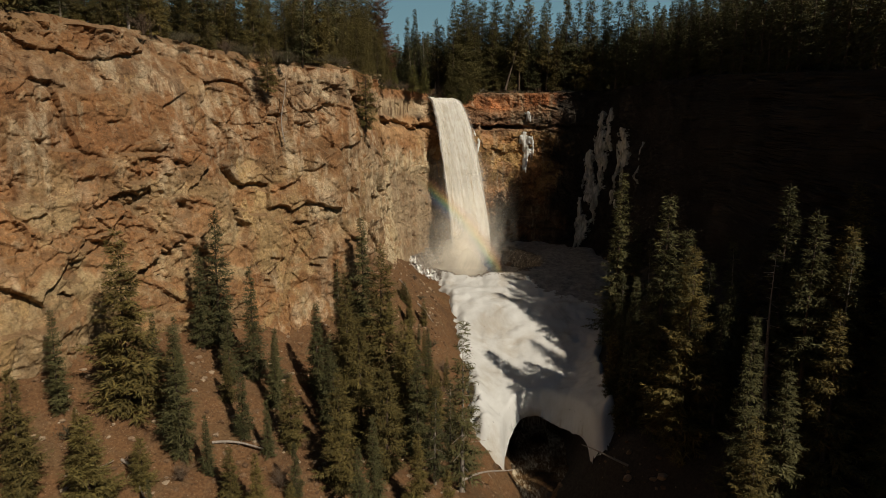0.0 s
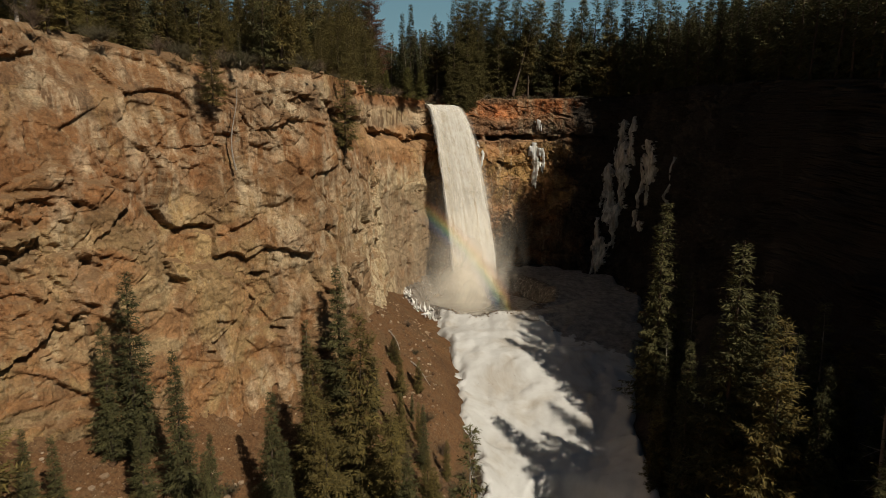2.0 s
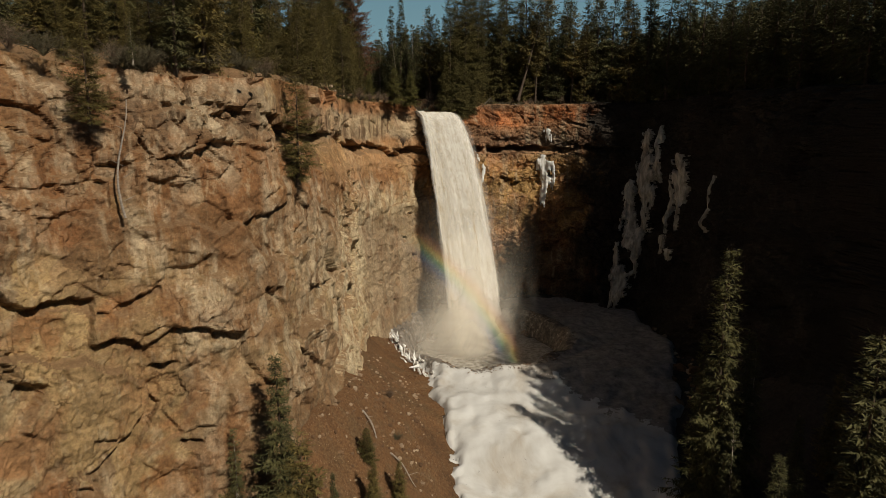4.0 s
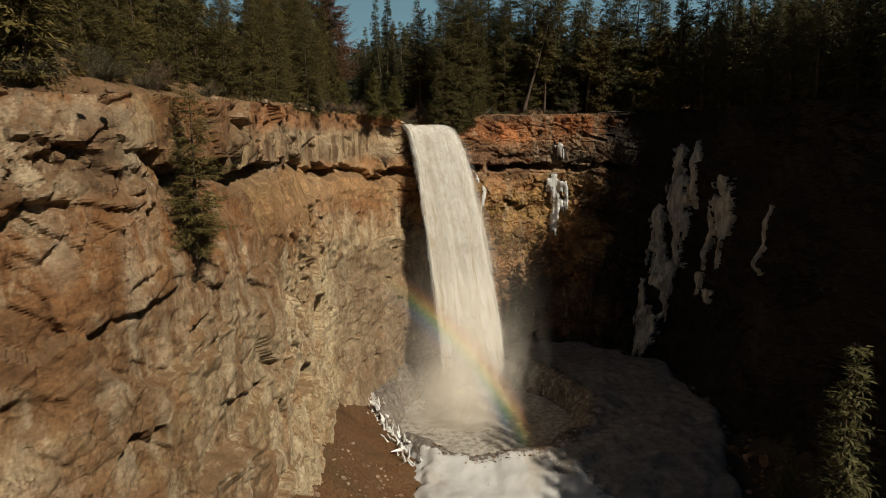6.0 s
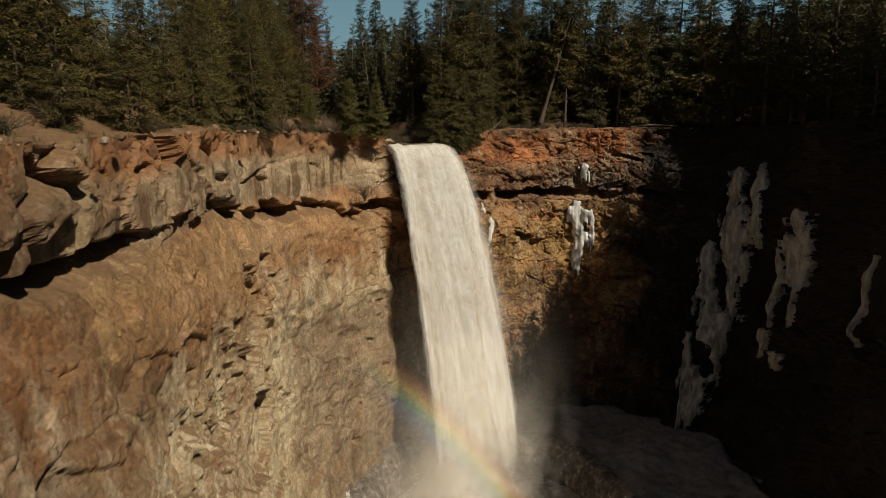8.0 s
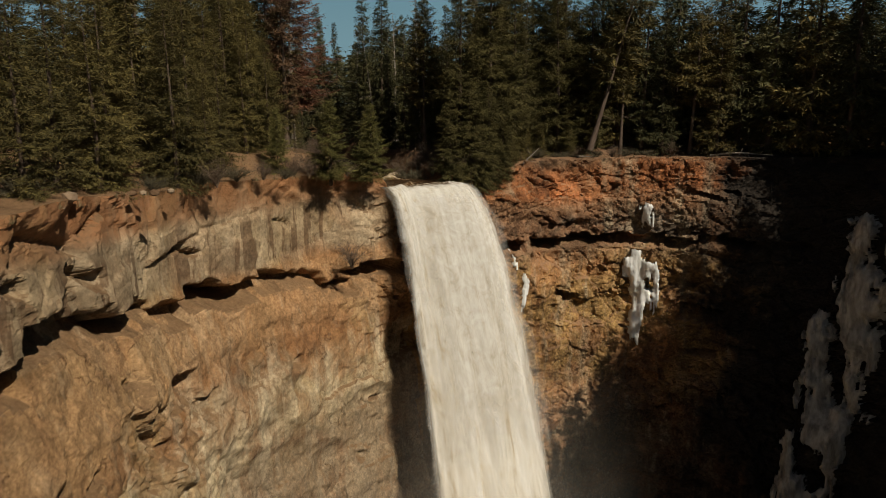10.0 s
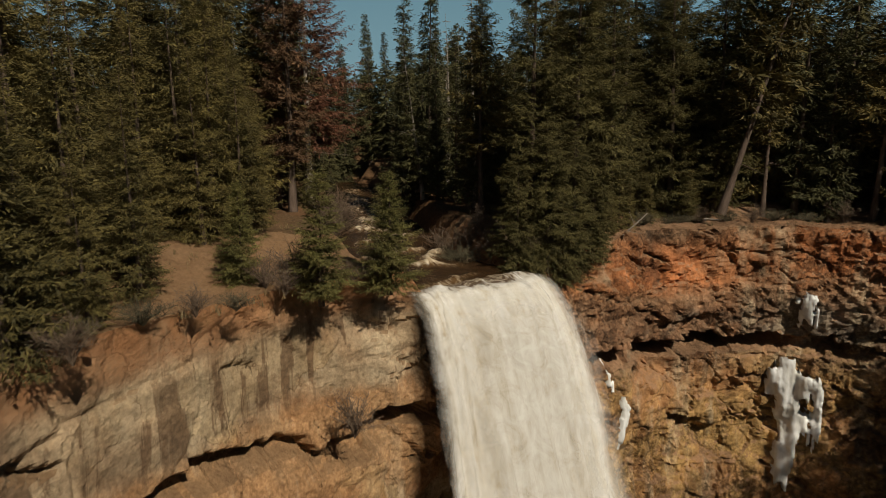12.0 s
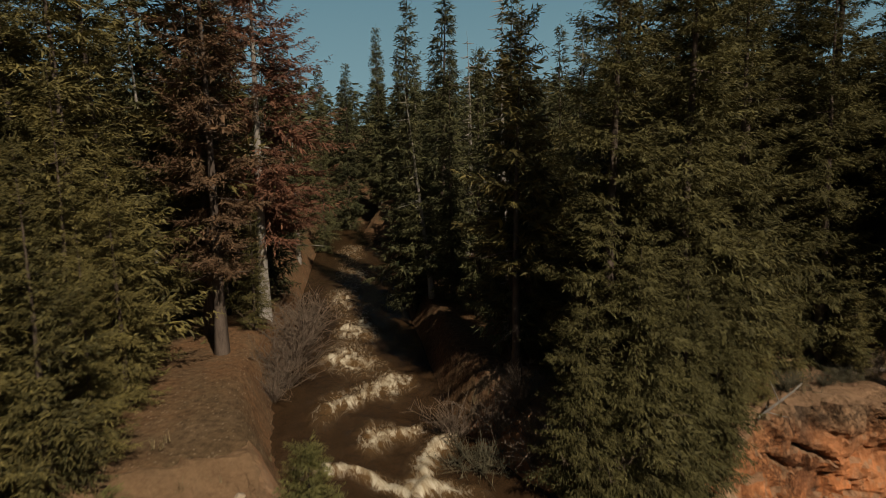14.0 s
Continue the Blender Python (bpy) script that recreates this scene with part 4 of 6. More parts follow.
def rainbow_material():
    n = Nodes("painted_rainbow")
    n.tree.nodes.remove(n.shader)
    uv = n.add("UVMap").outputs[0]
    sep = n.add("SeparateXYZ", Vector=uv)
    hue = n.ramp(sep.outputs[1], (0.05, (0.25, 0.2, 0.6)), (0.28, (0.2, 0.45, 0.8)), (0.45, (0.3, 0.7, 0.4)), (0.6, (0.95, 0.8, 0.25)), (0.76, (0.95, 0.45, 0.15)), (0.92, (0.7, 0.2, 0.12)))
    across = n.ramp(sep.outputs[1], (0.0, 0.0), (0.35, 0.55), (0.65, 1.0), (1.0, 0.0))
    along = n.ramp(sep.outputs[0], (0.0, 0.4), (0.35, 0.9), (0.8, 0.7), (1.0, 0.0))
    puff = n.ramp(n.noise(n.place((0.12, 0.12, 0.12)), 1.0, 4), (0.3, 0.5), (0.6, 1.0))
    fac = n.math("MULTIPLY", n.math("MULTIPLY", n.math("MULTIPLY", across, along), puff), 0.38)
    out = n.add("MixShader", i0=fac, i1=n.add("BsdfTransparent").outputs[0], i2=n.add("BsdfDiffuse", Color=hue).outputs[0])
    n.tree.links.new(out.outputs[0], n.out.inputs[0])
    return n.mat


# Rainbow colours painted on a flat arc, placed to fit the camera's view.
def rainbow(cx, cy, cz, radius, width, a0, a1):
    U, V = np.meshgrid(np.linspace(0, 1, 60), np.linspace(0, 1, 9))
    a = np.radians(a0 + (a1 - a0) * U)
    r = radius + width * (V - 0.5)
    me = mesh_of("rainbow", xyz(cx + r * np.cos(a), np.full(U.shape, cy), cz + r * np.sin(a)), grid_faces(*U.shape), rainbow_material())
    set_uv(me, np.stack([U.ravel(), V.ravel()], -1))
    return tagged(new("rainbow", me), "faint rainbow arc painted on a sheet in the spray", "rainbow", kind="stuff")


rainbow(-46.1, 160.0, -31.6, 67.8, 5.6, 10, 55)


# ---- trees ----
def tube(path, radii, sides=7):
    """A tapered round bar along a path."""
    path = np.asarray(path, float)
    d = np.gradient(path, axis=0)
    d /= np.linalg.norm(d, axis=1)[:, None] + 1e-9
    ref = np.where(np.abs(d[:, 2:3]) > 0.9, np.array([[1.0, 0, 0]]), np.array([[0, 0, 1.0]]))
    a = np.cross(d, ref)
    a /= np.linalg.norm(a, axis=1)[:, None] + 1e-9
    b = np.cross(d, a)
    ang = np.linspace(0, 2 * np.pi, sides, endpoint=False)
    ring = path[:, None] + np.asarray(radii)[:, None, None] * (np.cos(ang)[None, :, None] * a[:, None] + np.sin(ang)[None, :, None] * b[:, None])
    n = len(path)
    i = np.arange(n * sides).reshape(n, sides)
    f = np.stack([i[:-1], np.roll(i[:-1], -1, 1), np.roll(i[1:], -1, 1), i[1:]], -1).reshape(-1, 4)
    return ring.reshape(-1, 3), f


def joined(parts):
    vs, fs, k = [], [], 0
    for v, f in parts:
        vs.append(v)
        fs.append(f + k)
        k += len(v)
    return np.vstack(vs), np.vstack(fs)


def trunk_mesh(name, rng, H, r, material, wobble=0.01, stubs=0):
    z = np.linspace(-0.6, H, 8)
    path = np.stack([wobble * H * np.sin(z / H * 3 + rng.random() * 6), wobble * H * np.sin(z / H * 4 + rng.random() * 6), z], -1)
    rad = r * np.clip(1 - np.clip(z, 0, H) / H, 0.03, 1) ** 1.15 * (1 + 0.4 * np.exp(-np.clip(z, 0, 9) * 2))
    parts = [tube(path, rad, 6)]
    for _ in range(stubs):
        h = H * (0.15 + 0.82 * rng.random())
        az, ln = rng.random() * 6.28, (0.4 + 1.5 * rng.random()) * (1.1 - h / H) * H * 0.075 + 0.3
        t = np.linspace(0, 1, 4)
        p = np.stack([np.cos(az) * ln * t, np.sin(az) * ln * t, h + ln * (-0.15 * t + 0.35 * t * t * (rng.random() - 0.3))], -1)
        p[:, :2] += [np.interp(h, z, path[:, 0]), np.interp(h, z, path[:, 1])]
        parts.append(tube(p, r * 0.16 * np.linspace(1, 0.25, 4), 4))
    v, f = joined(parts)
    return mesh_of(name, v, f, material)


def crown_mesh(rng, H, R, low, power, step, fan, droop, material, twig=1.0, thin=1.0, sag=0.15, fine=1):
    """Whorls of branches, each with side twigs, and on each twig its sprays of needles."""
    h = np.arange(low * H, H * 0.985, step)
    h = np.repeat(h, fan) + rng.normal(0, step * 0.4, len(h) * fan)
    f = np.clip((h - low * H) / (H * (1 - low)), 0, 1)
    keep = rng.random(len(h)) < thin
    h, f = h[keep], f[keep]
    n = len(h)
    az = rng.random(n) * 2 * np.pi
    lobe = 0.8 + 0.3 * np.sin(az * 2 + h * 0.9 + rng.random() * 6) * np.sin(h * 1.3 + rng.random() * 6)
    L = R * ((1 - f) ** power) * (0.5 + 0.6 * rng.random(n)) * lobe * (0.6 + 0.4 * smooth(0, 0.18, f)) + 0.18
    el = droop + 0.75 * f ** 1.5 + rng.normal(0, 0.13, n)
    m = np.clip((L / (0.26 * twig)).astype(int) + 2, 3, 18)
    b = np.repeat(np.arange(n), m * 2)
    k = np.concatenate([np.arange(2 * v) for v in m])
    t = np.clip(0.16 + 0.84 * (k // 2 + rng.random(len(k)) * 0.8) / m[b], 0.1, 1.0)
    side = np.where(k % 2 == 0, 1.0, -1.0)
    Lb, azb, elb = L[b], az[b], el[b]
    r = Lb * t
    base = np.stack([np.cos(azb) * r, np.sin(azb) * r, h[b] + r * np.tan(elb) - sag * Lb * t * (1 - t) * 2 + 0.1 * Lb * t ** 3], -1)
    ln = (0.28 * Lb * (1 - t) + 0.16 + 0.16 * twig) * (0.7 + 0.6 * rng.random(len(k)))
    ang = azb + side * (0.95 - 0.55 * t + rng.normal(0, 0.25, len(k)))
    tilt = elb * 0.5 - 0.18 + rng.normal(0, 0.28, len(k))
    if fine > 1:
        D = np.stack([np.cos(ang) * np.cos(tilt), np.sin(ang) * np.cos(tilt), np.sin(tilt)], -1) * ln[:, None]
        q = np.tile(np.arange(fine), len(ln))
        base, D, ln, ang, tilt = (np.repeat(v, fine, 0) for v in (base, D, ln, ang, tilt))
        at = (q + 0.4 * rng.random(len(q))) / fine
        base = base + D * at[:, None]
        ang = ang + np.where(q % 2 == 0, 0.75, -0.75) * (1 - at * 0.7) + rng.normal(0, 0.25, len(q))
        tilt = tilt + rng.normal(0, 0.35, len(q))
        ln = ln * (1.25 / fine ** 0.68) * (1.2 - 0.5 * at)
    count = len(ln)
    roll = rng.normal(0, 0.7, count)
    D = np.stack([np.cos(ang) * np.cos(tilt), np.sin(ang) * np.cos(tilt), np.sin(tilt)], -1) * ln[:, None]
    W = np.stack([-np.sin(ang) * np.cos(roll), np.cos(ang) * np.cos(roll), np.sin(roll)], -1) * (ln * (0.14 + 0.10 * rng.random(count)) * (1.0 if fine < 6 else 1.25))[:, None]
    sink = np.array([0, 0, -0.08]) * ln[:, None]
    V = np.stack([base - 0.1 * D - 0.5 * W, base + 0.25 * D + W, base + 1.1 * D + sink], 1).reshape(-1, 3)
    spike = np.array([[0.05, 0, H * 0.95], [0, 0.06, H * 0.95], [0, 0, H * 1.02]])
    V = np.vstack([V, spike])
    return mesh_of("crown", V, np.arange(len(V)).reshape(-1, 3), material, True)


KINDS = {}


def tree_kind(key, count, name, label, H, R, low, power, step, fan, droop, leaf, twig=1.0, thin=1.0, sag=0.15, wood=BARK, stubs=6, wobble=0.006, fine=1):
    """Builds the trunks and crowns of one kind of tree, which all trees of the kind share."""
    out = []
    for k in range(count):
        rng = np.random.default_rng(len(KINDS) * 100 + k + 1)
        hh, rr = H * (0.94 + 0.12 * rng.random()), R * (0.88 + 0.25 * rng.random())
        out.append((trunk_mesh("trunk", rng, hh, 0.011 * H + 0.04, wood, wobble, stubs), crown_mesh(rng, hh, rr, low, power, step, fan, droop, leaf, twig, thin, sag, fine) if leaf else None, hh))
    KINDS[key] = (name, label, out)


PLACED = []


def plant(key, x, y, H, z=None, lean=(0, 0), label="", group="", which=None, wide=1.0):
    name, lab, pats = KINDS[key]
    k = (int(abs(x * 7.3 + y * 3.1)) if which is None else which) % len(pats)
    trunk, crown, hh = pats[k]
    s = H / hh
    z = float(stand([x], [y])[0]) - 0.1 if z is None else z
    ob = thing(name, (0, 0, 0), label or lab, "tree", group)
    ob.matrix_basis = pose(x, y, z, lean[0], lean[1], 0) @ pose(0, 0, 0, 0, 0, (x * 57 + y * 91) % 360) @ Matrix.Diagonal((s * wide, s * wide, s, 1))
    piece("trunk", trunk, ob)
    if crown:
        piece("crown", crown, ob)
    PLACED.append((x, y))
    return ob


tree_kind("spruce", 4, "spruce_tree", "tall narrow dark green spruce", 20, 3.1, 0.05, 0.92, 0.5, 8, -0.42, SPRUCE, 0.9, fine=2)
tree_kind("fir", 4, "fir_tree", "broad olive-green fir with drooping boughs", 20, 4.9, 0.04, 0.85, 0.56, 8, -0.22, FIR, 1.05, fine=2)
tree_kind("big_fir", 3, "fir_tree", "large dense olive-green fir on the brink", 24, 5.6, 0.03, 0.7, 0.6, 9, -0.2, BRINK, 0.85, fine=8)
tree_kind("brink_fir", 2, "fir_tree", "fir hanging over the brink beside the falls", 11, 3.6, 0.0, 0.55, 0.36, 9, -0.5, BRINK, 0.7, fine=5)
tree_kind("young", 3, "young_fir_tree", "young bushy green fir", 7, 2.4, 0.03, 1.0, 0.3, 8, -0.1, FIR_LIT, 0.6, fine=3)
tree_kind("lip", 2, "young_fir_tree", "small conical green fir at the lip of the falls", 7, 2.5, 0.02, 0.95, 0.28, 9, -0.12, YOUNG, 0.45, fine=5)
tree_kind("pine", 3, "pine_tree", "tall pine with bare lower trunk", 22, 4.4, 0.34, 0.5, 0.6, 7, -0.05, FIR, 1.0, 0.85, 0.05, stubs=14, fine=2)
tree_kind("thin", 3, "sparse_spruce_tree", "thin sparse half-dead spruce", 16, 2.0, 0.1, 0.85, 0.5, 7, -0.4, SPRUCE, 0.8, 0.75, stubs=26, wood=SILVER, fine=2)
tree_kind("snag", 3, "dead_tree", "bare grey dead tree", 17, 1, 0, 1, 1, 1, 0, None, stubs=46, wood=SILVER, wobble=0.01)
tree_kind("rust", 1, "dying_pine_tree", "dying pine with rust-red needles and pale trunk", 24, 5.8, 0.2, 0.5, 0.7, 8, -0.08, RUST, 0.75, 0.75, fine=8, wood=SILVER, stubs=60)
tree_kind("rust_dark", 1, "dying_pine_tree", "dying pine with dull brown-red needles", 24, 5.6, 0.16, 0.5, 0.7, 8, -0.08, RUST_DARK, 0.8, 0.72, fine=6, wood=BARK, stubs=40)
tree_kind("bank_fir", 3, "fir_tree", "bushy olive-green fir near the cliff edge", 18, 4.7, 0.04, 0.8, 0.58, 8, -0.22, FIR_LIT, 0.9, fine=5)
tree_kind("shade_spruce", 3, "spruce_tree", "dark spruce on the shaded side of the gorge", 20, 3.6, 0.06, 0.9, 0.7, 9, -0.42, SPRUCE, 1.5)
tree_kind("wood_spruce", 4, "spruce_tree", "tall dark green spruce in the forest", 20, 3.3, 0.06, 0.95, 0.66, 8, -0.42, SPRUCE, 1.2, fine=2)
tree_kind("wood_fir", 4, "fir_tree", "olive-green fir in the forest", 20, 4.6, 0.05, 0.88, 0.72, 8, -0.25, FIR, 1.35, fine=2)

# trees on the scree below the sunlit cliff
for key, x, y, top, H in (("fir", -34.6, 65.6, 24.5, 21), ("spruce", -29.7, 81, 25, 22), ("spruce", -31.6, 79.5, 20.5, 17), ("spruce", -24.9, 79, 18, 18), ("thin", -24, 101, 14.5, 13), ("spruce", -20.3, 101, 14, 14), ("thin", -17, 99, 15, 14),
                          ("spruce", -13.0, 99, 21.9, 25), ("fir", -9.2, 90, 18.5, 21), ("fir", -14.2, 89, 15, 17), ("young", -7.2, 113.4, 5.6, 5), ("spruce", -4.2, 106, 1.5, 8), ("thin", -5.6, 104.5, 0.5, 7), ("thin", 2.6, 78, 11, 20),
                          ("fir", -38.5, 53, 14, 12), ("young", -33, 54, 9, 7.5), ("spruce", -28.2, 63, 15, 17), ("fir", -12, 68, 8, 18), ("fir", -7, 74, 7, 18), ("spruce", -3.5, 82, 6, 18), ("fir", -18, 70, 7, 14), ("spruce", -21, 75, 10, 15),
                          ("spruce", -9, 62, 2, 16), ("fir", -22, 60, 3, 12), ("thin", -1, 76, 3, 16), ("spruce", -15, 79, 9, 17), ("fir", 0.5, 66, -3, 14), ("spruce", -40, 62, 17, 11), ("fir", -11, 79, 11, 20), ("spruce", -13.5, 74, 8, 18), ("fir", -5.5, 86, 9, 20), ("fir", -3, 69, 0, 16), ("spruce", -16, 63, 2, 14), ("fir", -10, 57, -4, 12), ("spruce", -5, 58, -6, 12), ("fir", -13.5, 85, 12, 18), ("spruce", -8, 67, 3, 18), ("fir", -1, 92, -1, 14), ("thin", 1, 86, 0, 16), ("spruce", -6, 96, 3, 14), ("fir", -26, 72, 8, 13), ("spruce", -17.5, 84, 12, 17), ("fir", -2, 61, -6, 12), ("spruce", -20, 67, 5, 13), ("young", -30, 58, 5, 5), ("spruce", -31, 70, 14, 12)):
    z = float(stand([x], [y])[0])
    plant(key, x, y, max(4.0, top - z), z - 0.1, group="trees below the sunlit cliff", wide=1.2)
for x, y, H in ((-36, 58, 6), (-41, 57, 5), (-25, 62, 7), (-30, 66, 9), (-19, 59, 8), (-34, 71, 8), (-23, 68, 9), (-27, 76, 10), (-37, 66, 7), (-15, 57, 9), (-28, 55, 5), (-22, 79, 9), (-6, 108, 6), (-3.5, 112, 5), (-5.5, 100, 8), (-2.5, 100, 9), (-9, 102, 8)):
    plant("fir" if (x + y) % 2 < 1 else "spruce", x, y, H, group="trees below the sunlit cliff", wide=1.2)
# trees on the shaded bank
for key, x, y, top, H in (("spruce", 33, 115.8, 28, 22), ("spruce", 36.2, 116.5, 18.5, 16), ("spruce", 33, 91.6, 26.2, 28), ("spruce", 34.8, 88.4, 21.5, 25), ("fir", 34.3, 84.4, 19.5, 25), ("thin", 43.3, 92.5, 19, 25), ("thin", 38.6, 89, 16.5, 25), ("spruce", 46.3, 84, 28, 27), ("snag", 44.2, 82, 20, 20), ("spruce", 43.4, 72.3, 25.8, 24), ("fir", 47.3, 72, 24, 22), ("spruce", 40.6, 86, 14, 20),
                          ("spruce", 29.5, 95, 8, 18), ("spruce", 36, 70, 14, 24), ("fir", 43, 66, 16, 22), ("spruce", 49, 66, 22, 20), ("fir", 33, 62, 5, 20), ("spruce", 40, 104, 10, 18), ("fir", 44, 112, 15, 18), ("spruce", 46, 98, 15, 18), ("spruce", 37, 130, 14, 13), ("thin", 42, 126, 14, 14), ("spruce", 50, 88, 21, 20), ("spruce", 36.5, 98, 10, 20), ("fir", 38.5, 95, 12, 22), ("spruce", 31.5, 100, 12, 20), ("spruce", 42.5, 97, 12, 22), ("thin", 35, 103, 9, 20), ("spruce", 50, 82, 20, 22), ("fir", 46, 92, 14, 22), ("spruce", 38, 83, 12, 22), ("thin", 46.5, 70, 22, 22), ("spruce", 44.5, 105, 13, 20), ("fir", 53, 80, 29, 20), ("spruce", 55, 72, 28, 20), ("spruce", 52, 70, 24, 20), ("spruce", 37, 64, 10, 20), ("spruce", 47, 62, 18, 20), ("spruce", 35.5, 88, 15, 20), ("fir", 33, 96, 9, 16), ("spruce", 27.8, 100, -3, 14), ("fir", 29.2, 103.5, 2, 14), ("spruce", 31.2, 107, 6, 14), ("fir", 28.6, 95.5, -4, 12), ("thin", 32.5, 111, 10, 16), ("spruce", 39, 110, 11, 18)):
    z = float(stand([x], [y])[0])
    plant(key, x, y, max(5.0, top - z), z - 0.1, group="trees on the shaded bank", wide=1.15)
# single trees of the cliff and the brink
plant("bank_fir", -13.5, 112.7, 12.0, 35.4, label="fir clinging to a ledge of the sunlit cliff", wide=1.25)
for x, y, H in ((-4.2, 91, 8), (-1.8, 96, 7), (1.6, 91.5, 8), (0.6, 101.5, 6), (-6.6, 88.5, 9), (2.8, 84, 9), (-3.2, 103.5, 6)):
    plant("bank_fir", x, y, H, group="trees below the sunlit cliff", label="bushy olive-green fir on the scree")
plant("bank_fir", -26.6, 98.4, 8.0, 41.0, label="fir clinging to a gully of the sunlit cliff", wide=1.2)
plant("lip", -5.1, 179.3, 6.8, 46.4, wide=1.25, label="small blue-green fir at the lip of the falls")
plant("lip", -8.2, 176.0, 6.8, 46.5, wide=1.25, label="small green fir on the cliff edge", which=1)
plant("lip", -13.2, 176.6, 6.0, None, wide=1.1, label="young fir beside a bare earth path", which=2)
plant("rust", -20.0, 206.0, 33, None)
plant("rust_dark", -18.6, 197.6, 28, None, label="dying pine with dull brown-red needles")
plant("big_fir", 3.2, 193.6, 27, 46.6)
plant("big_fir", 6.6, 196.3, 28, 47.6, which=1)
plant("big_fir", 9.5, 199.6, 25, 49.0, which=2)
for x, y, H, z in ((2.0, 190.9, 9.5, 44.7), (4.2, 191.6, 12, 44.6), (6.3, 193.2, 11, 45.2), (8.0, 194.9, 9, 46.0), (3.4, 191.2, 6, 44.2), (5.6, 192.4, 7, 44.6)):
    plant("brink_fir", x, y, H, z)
plant("pine", 19.3, 201.2, 25, 49.3, lean=(-2, 16), label="leaning pine with bare trunk above the red rock")
plant("young", 17.0, 203.5, 5.0, group="")
plant("young", 12.8, 203.5, 6.0)
plant("thin", -9.6, 214.0, 18, lean=(0, -7), label="leaning half-dead spruce by the river")
